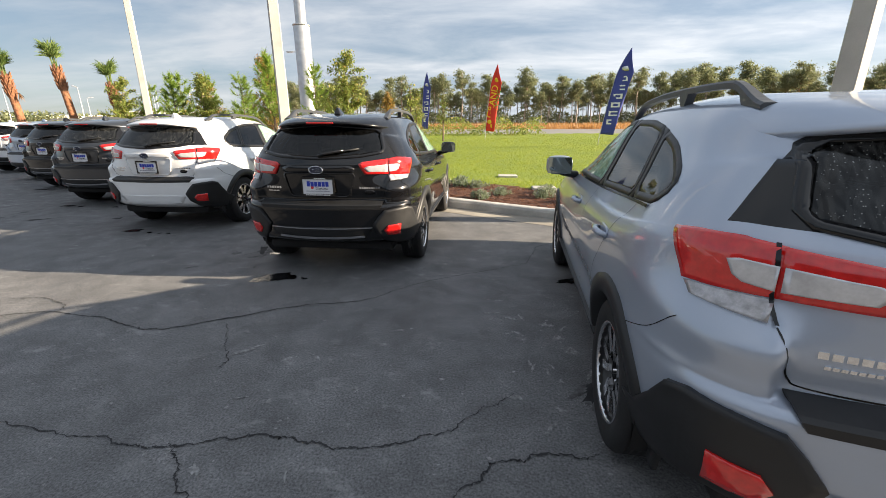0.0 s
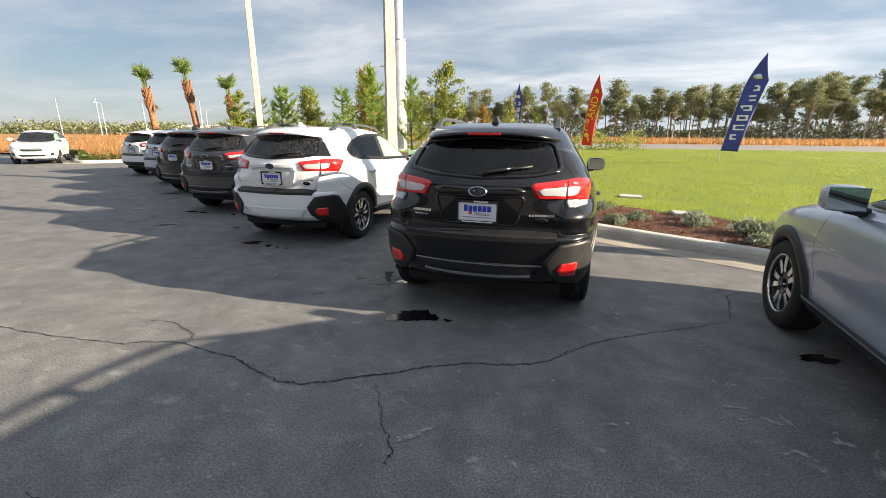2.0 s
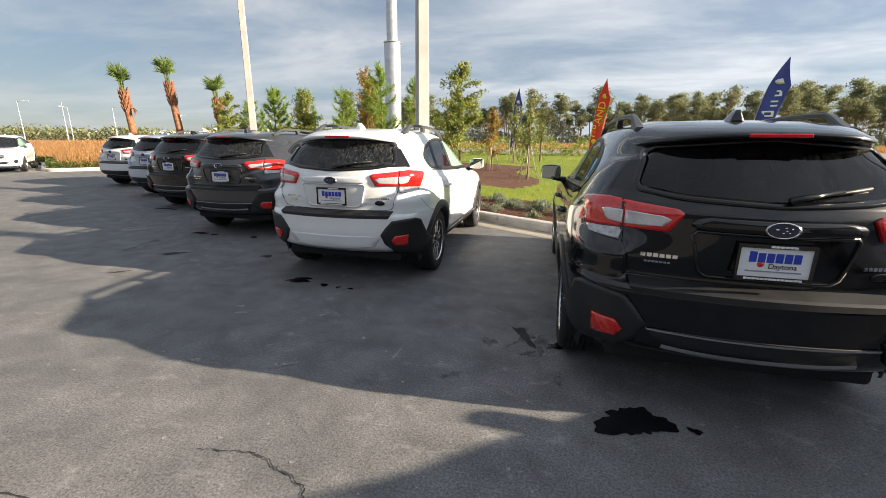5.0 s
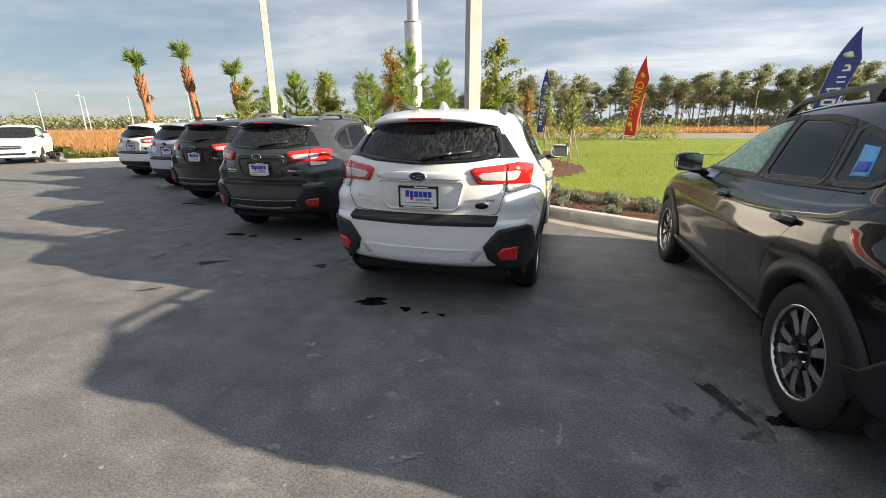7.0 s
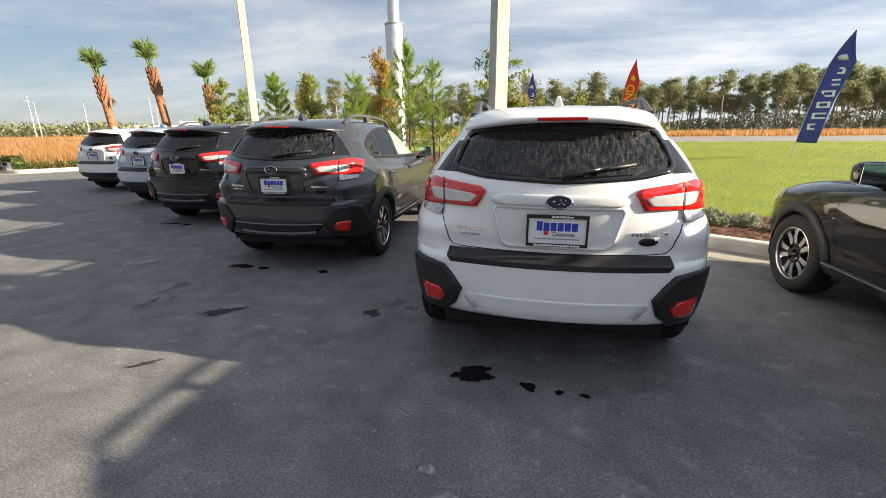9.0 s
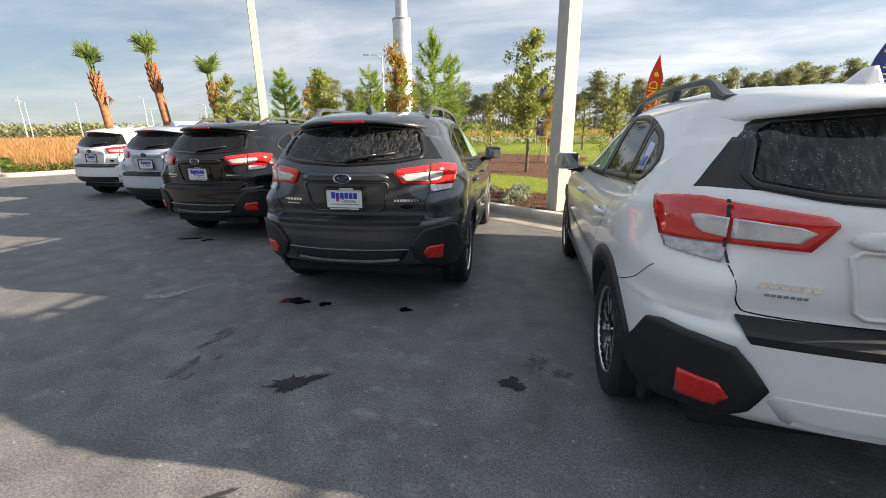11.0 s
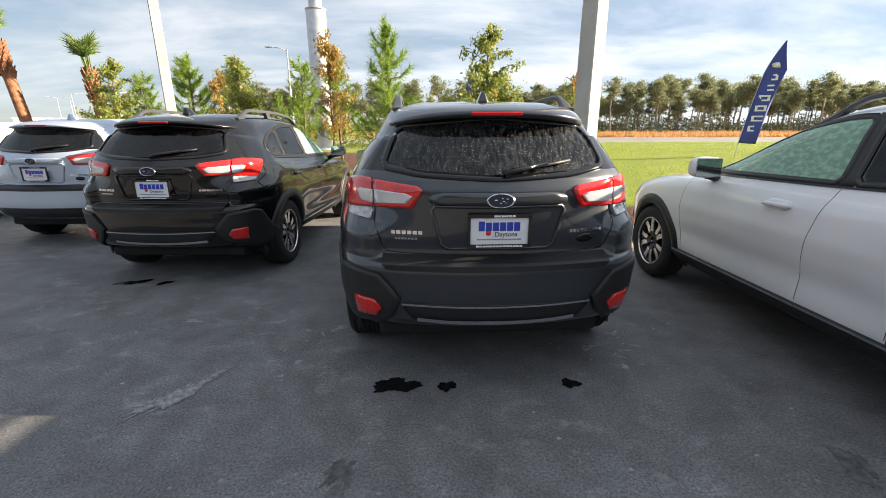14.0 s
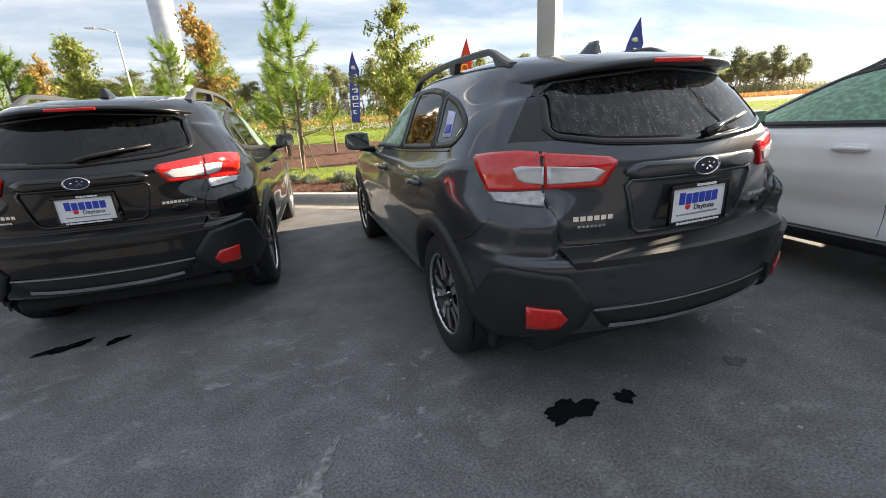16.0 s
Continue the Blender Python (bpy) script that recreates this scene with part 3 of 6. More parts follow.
WINDSCREEN = [(-0.66, 1.08), (-0.35, 1.06), (0.35, 1.06), (0.66, 1.08), (0.54, 1.44), (0.0, 1.465), (-0.54, 1.44)]


def inside(pt, poly):
    hit = False
    for i in range(len(poly)):
        (x1, y1), (x2, y2) = poly[i - 1], poly[i]
        if (y1 > pt[1]) != (y2 > pt[1]) and pt[0] < (x2 - x1) * (pt[1] - y1) / (y2 - y1) + x1:
            hit = not hit
    return hit


def body_mesh(material):
    """The painted shell, open at the windows and wheel arches."""
    v = np.array(BODY_V)
    keep, dark = [], []
    loop = 2 * len(RINGS[0]) - 2
    side_holes = [[tuple(q) for q in grown(outline(p), -0.003)] for p in PANES.values()]
    rear_hole = [tuple(q) for q in grown(outline(REAR_PANE), -0.004)]
    front_hole = [tuple(q) for q in grown(outline(WINDSCREEN), -0.004)]
    for f in BODY_F:
        c = v[list(f)].mean(axis=0)
        if c[2] < 0.82 and abs(c[0]) > 0.55 and min(math.hypot(c[1] - a, c[2] - HUB) for a in (AXLE_REAR, AXLE_FRONT)) < 0.398:
            continue
        if 1.05 < c[2] < 1.5:
            if 0.6 < c[1] < 3.2 and abs(c[0]) > 0.5 and any(inside((c[1], c[2]), h) for h in side_holes):
                continue
            if c[1] < 0.7 and inside((c[0], c[2]), rear_hole):
                continue
            if c[1] > 2.2 and inside((c[0], c[2]), front_hole):
                continue
        keep.append(f)
        i, k = f[0] // loop, f[0] % loop
        dark.append(i < len(RINGS) - 1 and 1.192 < v[i * loop][2] < 1.50 and (k < 32 or k >= loop - 32))
    bm = bmesh.new()
    vs = [bm.verts.new(p) for p in BODY_V]
    for f, d in zip(keep, dark):
        bm.faces.new([vs[i] for i in f]).material_index = 1 if d else 0
    bmesh.ops.delete(bm, geom=[q for q in bm.verts if not q.link_faces], context="VERTS")
    me = finish(bm, "body", material, True)
    me.materials.append(GLOSS)      # gloss black panels round the rear glass
    return me


def own_paint(ob, material):
    """Gives the object its own material on a shared mesh."""
    ob.material_slots[0].link = "OBJECT"
    ob.material_slots[0].material = material
    ob["painted"] = 1


def word(name, text, size, parent, material, m, label, depth=0.001):
    """A word in the built-in font as a mesh part."""
    cu = bpy.data.curves.new(name, "FONT")
    cu.body, cu.size, cu.extrude, cu.align_x, cu.align_y = text, size, depth, "CENTER", "CENTER"
    tmp = bpy.data.objects.new("tmp", cu)
    scene.collection.objects.link(tmp)
    me = bpy.data.meshes.new_from_object(tmp.evaluated_get(bpy.context.evaluated_depsgraph_get()))
    bpy.data.objects.remove(tmp)
    me.materials.clear()
    me.materials.append(material)
    return part(name, me, parent, label, m)


def make_wheel(parent):
    """One wheel at the origin, its face towards +x: hub with tyre and rim."""
    hub = part("wheel", lathe("wheel", [(0.0, 0.045), (0.055, 0.045), (0.06, 0.02), (0.19, -0.03), (0.214, 0.06), (0.224, 0.095), (0.226, -0.10), (0.0, -0.10)], RIM_BLACK, 28), parent)
    R = TYRE_R
    prof = [(0.225, -0.10), (0.255, -0.112), (0.30, -0.115), (R - 0.018, -0.105), (R, -0.08)]
    for k in range(5):
        x = -0.06 + 0.03 * k
        prof += [(R, x - 0.009), (R - 0.008, x - 0.004), (R - 0.008, x + 0.004), (R, x + 0.009)]
    prof += [(R, 0.08), (R - 0.018, 0.105), (0.30, 0.115), (0.255, 0.112), (0.225, 0.10)]
    part("tyre", lathe("tyre", prof, RUBBER, 48), hub, "black rubber tyre with treaded edge")
    rim = part("rim", lathe("rim", [(0.238, 0.102), (0.232, 0.108), (0.224, 0.100), (0.222, 0.085)], MACHINED, 48), hub, "machined alloy rim edge")
    # five split spokes, dark in the fork
    verts, faces, dv, df = [], [], [], []
    def slab(poly, x0, x1, vv, ff):
        b = len(vv); n = len(poly)
        for y, z in poly:
            vv.append((x1, y, z))
        for y, z in poly:
            vv.append((x0, y * 0.985, z * 0.985))
        ff.append(tuple(range(b, b + n)))
        for k in range(n):
            ff.append((b + k, b + n + k, b + n + (k + 1) % n, b + (k + 1) % n))
    for k in range(5):
        a = 2 * math.pi * k / 5 + math.pi / 2
        def rot(r, t):
            return (r * math.cos(a) - t * math.sin(a), r * math.sin(a) + t * math.cos(a))
        for s in (1, -1):
            slab([rot(0.095, 0.007 * s), rot(0.150, 0.013 * s), rot(0.226, 0.040 * s), rot(0.212, 0.102 * s), rot(0.160, 0.062 * s), rot(0.080, 0.040 * s)][::s], 0.03, 0.082, verts, faces)
        slab([rot(0.045, 0.03), rot(0.105, 0.032), rot(0.118, 0.0), rot(0.105, -0.032), rot(0.045, -0.03)], 0.02, 0.070, dv, df)
    part("spoke_face", mesh_from("spoke_face", verts, faces, MACHINED), hub, "machined silver split spokes")
    part("spoke_core", mesh_from("spoke_core", dv, df, RIM_BLACK), hub, "black inner spokes")
    for k in range(5):
        a = 2 * math.pi * (k + 0.5) / 5
        part("wheel_nut", lathe("wheel_nut", [(0.0, 0.066), (0.009, 0.066), (0.010, 0.04)], CHROME, 6), hub, "", pose(0, 0.05 * math.cos(a), 0.05 * math.sin(a)))
    return hub


def copy_part(ob, parent, m):
    c = copy_thing(ob, m)
    c.parent = parent
    return c


def make_car(raised=True):
    """A five-door hatchback; raised: with cladding, roof rails and tall arches."""
    car = new("car")
    car.empty_display_size = 0.3
    b = part("body", body_mesh(WHITE), car)
    own_paint(b, WHITE)
    # glass
    for s in (1, -1):
        for nm, pts in PANES.items():
            gm = DOOR_GLASS if nm.startswith("front") else PRIVACY
            g = part(nm, patch(nm, "side", pts, gm, s, lift=0.001, sink=0.002, rings=7), car, "door glass, mist and window light painted pale green" if gm is DOOR_GLASS else "dark tinted glass")
            part("window_frame", patch("window_frame", "side", [tuple(q) for q in grown(outline(pts), 0.016)], TRIM, s, lift=0.003, sink=0.004, hollow=0.032, rounding=0), g, "gloss black surround")
        part("belt_trim", seam("belt_trim", "side", [(3.06, 1.068), (2.4, 1.085), (1.6, 1.108), (0.80, 1.155)], CHROME if not raised else GLOSS, s, 0.012, 0.006), car)
        for q in ([(1.835, 1.10), (1.885, 1.495), (1.785, 1.495), (1.735, 1.105)], [(1.145, 1.14), (1.275, 1.46), (1.185, 1.445), (1.07, 1.145)]):
            part("pillar_trim", patch("pillar_trim", "side", q, TRIM, s, lift=0.002, sink=0.002, rings=4, rounding=0), car, "gloss black door pillar")
    g = part("rear_window", patch("rear_window", "rear", REAR_PANE, PRIVACY, 1, lift=0.003, sink=0.002, rings=9), car, "dark tinted rear glass")
    part("window_frame", patch("window_frame", "rear", [tuple(q) for q in grown(outline(REAR_PANE, 0.015), 0.012)], GLOSS, 1, lift=0.006, sink=0.012, hollow=0.030, rounding=0), g)
    g = part("windscreen", patch("windscreen", "front", WINDSCREEN, CLEAR_GLASS, 1, lift=0.001, sink=0.002, rings=9), car)
    part("window_frame", patch("window_frame", "front", [tuple(q) for q in grown(outline(WINDSCREEN), 0.03)], TRIM, 1, lift=0.003, sink=0.012, hollow=0.055, rounding=0), g)
    # spoiler with its brake lamp: a thin blade that runs out of the roof and dies into the pillars
    sv, sf = [], []
    xs = np.linspace(-0.585, 0.585, 41)
    for x in xs:
        k = abs(x) / 0.585
        ze = 1.500 - 0.050 * k ** 2.4
        skin = cast("rear", x, ze)[0].y
        reach = 0.135 * (1 - k ** 5) + 0.006
        edge = skin - reach
        roof = skin_top(x, 0.72)
        mid_y = 0.5 * (edge + 0.72)
        for y, z in ((0.72, roof + 0.001), (mid_y, max(0.5 * (roof + ze) + 0.014 * (1 - k ** 3), skin_top(x, mid_y) + 0.003)), (edge + 0.012, ze + 0.004), (edge, ze - 0.006), (edge + 0.004, ze - 0.022), (skin + 0.01, ze - 0.034), (skin + 0.10, ze - 0.030)):
            sv.append((x, y, z))
    n = 7
    for i in range(len(xs) - 1):
        for k in range(n - 1):
            sf.append((i * n + k, i * n + k + 1, (i + 1) * n + k + 1, (i + 1) * n + k))
    sp = part("spoiler", mesh_from("spoiler", sv, sf, WHITE, True), car)
    own_paint(sp, WHITE)
    part("brake_lamp", block("brake_lamp", (0.26, 0.012, 0.018), (0, cast("rear", 0, 1.5)[0].y - 0.137, 1.486), RED_LENS, 0.004), sp, "red high brake lamp")
    # tail lamps: a lens on the flank and one on the tailgate
    for s in (1, -1):
        t = part("tail_lamp", patch("tail_lamp", "polar", [(-51, 1.160), (-30, 1.168), (-6, 1.160), (9, 1.147), (9, 1.136), (-8, 1.004), (-51, 1.018)], RED_LENS, s, lift=0.012, sink=0.01, unit=60, rings=6, rounding=0, bulge=0.006), car, "glossy red tail lamp")
        part("clear_lens", patch("clear_lens", "polar", [(-50, 1.108), (-33, 1.110), (-27, 1.102), (-31, 1.062), (-36, 1.046), (-50, 1.040)], CLEAR_LENS, s, lift=0.019, sink=0.002, unit=60, rounding=0), t, "clear reflector lens")
        part("turn_lens", patch("turn_lens", "polar", [(-51, 1.015), (-9, 1.001), (-16, 0.968), (-51, 0.955)], TURN_LENS, s, lift=0.010, sink=0.01, unit=60, rounding=0), t, "clear lower lens")
        t2 = part("tail_lamp", patch("tail_lamp", "rear", [(0.637, 1.160), (0.41, 1.134), (0.385, 1.118), (0.385, 1.105), (0.435, 1.022), (0.637, 1.018)], RED_LENS, s, lift=0.012, sink=0.01, rings=5, rounding=0, bulge=0.004), car, "glossy red tail lamp")
        part("clear_lens", patch("clear_lens", "rear", [(0.628, 1.108), (0.47, 1.098), (0.432, 1.085), (0.463, 1.047), (0.628, 1.040)], CLEAR_LENS, s, lift=0.018, sink=0.002, rounding=0), t2, "clear reflector lens")
        part("lamp_edge", seam("lamp_edge", "rear", [(0.641, 1.165), (0.643, 1.09), (0.643, 0.950)], GLOSS, s, 0.009, 0.013), t2)
    # tailgate: garnish, plate recess, handle bar
    r1 = part("recess", patch("recess", "rear", [(-0.345, 1.035), (0.345, 1.035), (0.285, 0.815), (-0.285, 0.815)], GREY, 1, lift=-0.002, sink=0.0, rings=5), car)
    r2 = part("recess_edge", patch("recess_edge", "rear", [(-0.355, 1.045), (0.355, 1.045), (0.292, 0.805), (-0.292, 0.805)], GREY, 1, lift=0.010, sink=0.01, hollow=0.016), car)
    for o in (r1, r2):
        own_paint(o, WHITE)
    gar = part("garnish", patch("garnish", "rear", [(-0.36, 1.075), (-0.31, 1.105), (0.31, 1.105), (0.36, 1.075), (0.33, 1.045), (-0.33, 1.045)], GREY, 1, lift=0.014, sink=0.01, bulge=0.008), car)
    own_paint(gar, WHITE)
    em = part("emblem", lathe("emblem", [(0.0, 0.002), (0.86, 0.002), (0.90, 0.005), (1.0, 0.005), (1.0, -0.012)], CHROME, 32, "z"), car, "chrome oval emblem")
    em.matrix_basis = pose(0, 0.033, 1.07, 90) @ Matrix.Diagonal((0.072, 0.038, 1.0, 1))
    part("emblem_face", lathe("emblem_face", [(0.0, 0.004), (0.84, 0.0035)], EMBLEM_BLUE, 32, "z"), em, "dark blue oval face")
    for ex, ez, er in ((-0.35, 0.1, 0.17), (0.0, -0.3, 0.10), (0.1, 0.35, 0.10), (0.35, -0.25, 0.10), (0.45, 0.25, 0.10), (0.18, -0.05, 0.10)):
        part("emblem_stud", lathe("emblem_stud", [(0.0, 0.008), (er * 0.6, 0.0065), (er, 0.004), (er, 0.001)], CHROME, 8, "z"), em).location = (ex, ez, 0)
    pl = part("licence_plate", block("licence_plate", (0.30, 0.006, 0.152), (0, 0.052, 0.915), PLATE_WHITE, 0.002), car, "white dealer plate with blue print")
    fr = bmesh.new()
    for sx, sz, x, z in ((0.318, 0.018, 0, 0.992), (0.318, 0.016, 0, 0.838), (0.012, 0.15, -0.153, 0.915), (0.012, 0.15, 0.153, 0.915)):
        bmesh.ops.create_cube(fr, size=1, matrix=Matrix.Translation((x, 0.047, z)) @ Matrix.Diagonal((sx, 0.014, sz, 1)))
    part("plate_frame", finish(fr, "plate_frame", GLOSS), pl, "dark plate frame")
    def glyphs(n, x0, x1, z, h, material, y, parent):
        """A row of letter-sized blocks that stand for print too small or not to be lettered."""
        w = (x1 - x0) / n
        for q in range(n):
            hh = h * (1.0 if q == 0 else 0.88)
            part("print_block", block("print_block", (w * 0.84, 0.002, hh), (x0 + w * (q + 0.5), y, z - (h - hh) / 2), material, 0), parent)
    glyphs(6, -0.108, 0.108, 0.940, 0.050, PRINT_BLUE, 0.0478, pl)
    word("lettering", "Daytona", 0.034, pl, PRINT_INK, pose(0.035, 0.0476, 0.897, 90), "dark word Daytona")
    glyphs(18, -0.115, 0.115, 0.872, 0.007, PRINT_GREY, 0.0478, pl)
    glyphs(14, -0.12, 0.12, 0.838, 0.010, PLATE_WHITE, 0.0392, pl)
    glyphs(6, -0.03, 0.08, 0.992, 0.010, PLATE_WHITE, 0.0392, pl)
    part("heart_mark", lathe("heart_mark", [(0.0, 0.0), (0.014, 0.0), (0.014, -0.003)], PRINT_RED, 12, "z"), pl, "red mark", pose(-0.055, 0.0475, 0.905, 90))
    for x, sx, z, sz, cnt in ((-0.47, 0.17, 0.897, 0.019, 6), (-0.475, 0.12, 0.864, 0.010, 7), (0.475, 0.19, 0.897, 0.017, 9)):
        w = sx / cnt
        for q in range(cnt):
            xc = x - sx / 2 + w * (q + 0.5)
            part("badge_letter", patch("badge_letter", "rear", [(xc - w * 0.38, z - sz / 2), (xc + w * 0.38, z - sz / 2), (xc + w * 0.38, z + sz / 2), (xc - w * 0.38, z + sz / 2)], CHROME, 1, lift=0.004, rings=1, rounding=0), car, "chrome badge stroke")
    part("dealer_badge", patch("dealer_badge", "rear", [(0.475 + 0.05 * math.cos(a), 0.855 + 0.024 * math.sin(a)) for a in np.linspace(0, 6.0, 14)], GLOSS, 1, lift=0.003, rings=2, rounding=0), car, "oval dealer badge")
    # rear wiper
    w = part("rear_wiper", tube("rear_wiper", [cast("rear", 0.02, 1.195)[0] + Vector((0, -0.03, 0)), cast("rear", 0.08, 1.215)[0] + Vector((0, -0.04, 0)), cast("rear", 0.25, 1.245)[0] + Vector((0, -0.03, 0))], [0.020, 0.014, 0.008], GLOSS), car, "black rear wiper")
    part("wiper_blade", tube("wiper_blade", [cast("rear", x, 1.205 + 0.14 * (x - 0.02))[0] + Vector((0, -0.018, 0)) for x in (0.04, 0.16, 0.28, 0.38)], 0.009, CLAD, 6), w)
    # bumper
    pv, pf = [], []
    for x in np.linspace(-0.60, 0.60, 33):
        bow = 0.085 * (x / 0.64) ** 2
        for y, z in ((0.095, 0.765), (0.088, 0.778), (0.010, 0.752), (-0.007, 0.742), (-0.009, 0.712), (0.01, 0.706)):
            pv.append((x * (1.0 if z > 0.73 else 0.965), y + bow, z))
    for i in range(32):
        for k in range(5):
            pf.append((i * 6 + k, i * 6 + k + 1, i * 6 + k + 7, i * 6 + k + 6))
    pf += [tuple(range(6)), tuple(range(192, 198))]
    part("bumper_pad", mesh_from("bumper_pad", pv, pf, CLAD), car, "black rubber loading pad")
    if raised:
        ins = part("bumper_insert", patch("bumper_insert", "rear", [(-0.515, 0.53), (0.515, 0.53), (0.43, 0.415), (-0.43, 0.415)], CLAD, 1, lift=0.004), car)
        own_paint(ins, CLAD)
        # reflection lines of the dark bumpers, built as bright metal strips
        part("trim_strip", seam("trim_strip", "rear", [(-0.50, 0.527), (-0.2, 0.520), (0.2, 0.520), (0.50, 0.527)], MACHINED, 1, 0.010, 0.010), ins, "upper bumper reflection drawn as a bright strip")
        part("skid_strip", seam("skid_strip", "rear", [(-0.42, 0.442), (-0.2, 0.428), (0.2, 0.428), (0.42, 0.442)], MACHINED, 1, 0.022, 0.012), ins, "lower bumper reflection drawn as a silver strip")
    else:
        part("bumper_insert", patch("bumper_insert", "rear", [(-0.62, 0.50), (0.62, 0.50), (0.55, 0.37), (-0.55, 0.37)], CLAD, 1, lift=0.004), car, "black lower bumper")
    for s in (1, -1):
        if raised:
            c = part("bumper_cladding", patch("bumper_cladding", "polar", [(16, 0.34), (16, 0.47), (2, 0.50), (-12, 0.60), (-22, 0.695), (-32, 0.716), (-52, 0.706), (-66, 0.69), (-74, 0.63), (-82, 0.555), (-76, 0.46), (-60, 0.385), (-30, 0.34)], CLAD, s, lift=0.018, sink=0.01, unit=60, rings=9, rounding=0), car, "matt black corner cladding")
            part("reflector", patch("reflector", "rear", [(0.745, 0.556), (0.640, 0.548), (0.605, 0.503), (0.632, 0.455), (0.735, 0.450)], RED_LENS, s, lift=0.026, sink=0.0, rings=3, rounding=0), c, "red bumper reflector")
        else:
            part("reflector", patch("reflector", "rear", [(0.62, 0.50), (0.74, 0.51), (0.74, 0.545), (0.62, 0.535)], RED_LENS, s, lift=0.008, sink=0.0, rings=3), car, "red bumper reflector")
        # arches, sill and flank
        for yc in (AXLE_REAR, AXLE_FRONT):
            lip = 0.468 if raised else 0.412
            a = [radians(q) for q in np.linspace(-16, 196, 34)]
            ring = [(yc + lip * math.cos(q), HUB + lip * math.sin(q)) for q in a] + [(yc + 0.378 * math.cos(q), HUB + 0.378 * math.sin(q)) for q in a[::-1]]
            verts, faces, n = [], [], len(a)
            for k in range(n):
                rows = []
                for r, up in ((lip, -0.006), (lip, 0.012), (0.414, 0.016), (0.380, 0.012), (0.378, -0.16)):
                    y, z = yc + r * math.cos(a[k]), HUB + r * math.sin(a[k])
                    p, nn = cast("side", y, max(z, 0.285), s)
                    verts.append(Vector((p.x + s * up, y, z)))
            for k in range(n - 1):
                for j in range(4):
                    faces.append((k * 5 + j, k * 5 + j + 1, k * 5 + j + 6, k * 5 + j + 5))
            arch = part("wheel_arch", mesh_from("wheel_arch", verts, faces, CLAD, True), car, "black wheel arch cladding" if raised else "")
            if not raised:
                own_paint(arch, WHITE)
            lv, lf = [], []
            for k in range(n):
                for x, r in ((0.86, 0.395), (0.52, 0.395)):
                    lv.append((x * s, yc + r * math.cos(a[k]), HUB + r * math.sin(a[k])))
            for k in range(n - 1):
                lf.append((2 * k, 2 * k + 1, 2 * k + 3, 2 * k + 2))
            lf.append(tuple(range(1, 2 * n, 2)))
            part("wheel_well", mesh_from("wheel_well", lv, lf, INTERIOR, True), car)
        part("sill", patch("sill", "side", [(1.24, 0.285), (3.13, 0.285), (3.16, 0.40), (1.21, 0.40)], CLAD, s, lift=0.022, sink=0.01), car, "black side sill")
        part("sill_strip", seam("sill_strip", "side", [(1.24, 0.395), (2.2, 0.392), (3.14, 0.395)], CHROME, s, 0.014, 0.026), car, "bright sill strip")
        for path in ([(1.79, 1.10), (1.84, 0.75), (1.86, 0.42)], [(3.04, 1.05), (3.08, 0.80), (3.04, 0.42)], [(0.95, 1.15), (1.10, 0.95), (1.30, 0.70), (1.34, 0.42)], [(0.62, 0.735), (0.45, 0.80), (0.33, 0.90)]):
            part("panel_gap", seam("panel_gap", "side", path, GLOSS, s, 0.0032, 0.0012), car)
        part("tailgate_gap", seam("tailgate_gap", "rear", [(0.641, 0.95), (0.618, 0.88), (0.595, 0.81), (0.53, 0.785), (0.2, 0.779), (-0.01, 0.778)], GLOSS, s, 0.005, 0.0015), car)
        for yh in (2.10, 1.18):
            p, nn = cast("side", yh, 0.955, s)
            cup = part("handle_cup", patch("handle_cup", "side", [(yh - 0.10, 0.93), (yh + 0.085, 0.93), (yh + 0.085, 0.99), (yh - 0.10, 0.99)], WHITE, s, lift=0.003, sink=0.0, rings=3), car)
            own_paint(cup, WHITE)
            h = part("door_handle", tube("door_handle", [p + Vector((s * d, dy, dz)) for d, dy, dz in ((0.0, -0.105, 0.004), (0.030, -0.08, 0.008), (0.038, 0.0, 0.008), (0.030, 0.075, 0.004), (0.0, 0.095, 0.0))], [0.011, 0.016, 0.017, 0.015, 0.010], WHITE, 8), car)
            own_paint(h, WHITE)
        # door mirror
        mv = bmesh.new()
        bmesh.ops.create_uvsphere(mv, u_segments=20, v_segments=12, radius=1)
        for v in mv.verts:
            x, y, z = v.co
            y = max(y, -0.45)
            v.co = Vector((s * 0.985 + math.copysign(abs(x) ** 0.6, x) * 0.108, 2.72 + y * 0.095, 1.14 + math.copysign(abs(z) ** 0.55, z) * 0.078))
        mi = part("door_mirror", finish(mv, "door_mirror", WHITE, True), car)
        own_paint(mi, WHITE)
        part("mirror_glass", block("mirror_glass", (0.192, 0.006, 0.134), (s * 0.985, 2.674, 1.14), MIRROR, 0.0028), mi, "mirror glass")
        part("mirror_stalk", tube("mirror_stalk", [(s * 0.83, 2.80, 1.05), (s * 0.90, 2.76, 1.065), (s * 0.96, 2.73, 1.08)], [0.035, 0.028, 0.03], CLAD, 8), mi, "black mirror stalk")
        # head lamp
        part("head_lamp", patch("head_lamp", "polar_front", [(4, 0.80), (6, 0.86), (30, 0.865), (55, 0.80), (76, 0.755), (76, 0.715), (50, 0.715), (25, 0.745)], HEADLAMP, s, lift=0.006, sink=0.01, unit=60, rounding=0), car, "clear head lamp")
        part("fog_lamp_recess", patch("fog_lamp_recess", "polar_front", [(38, 0.42), (38, 0.54), (58, 0.55), (66, 0.47), (58, 0.40)], CLAD, s, lift=0.008, unit=60, rounding=0), car, "black fog lamp recess")
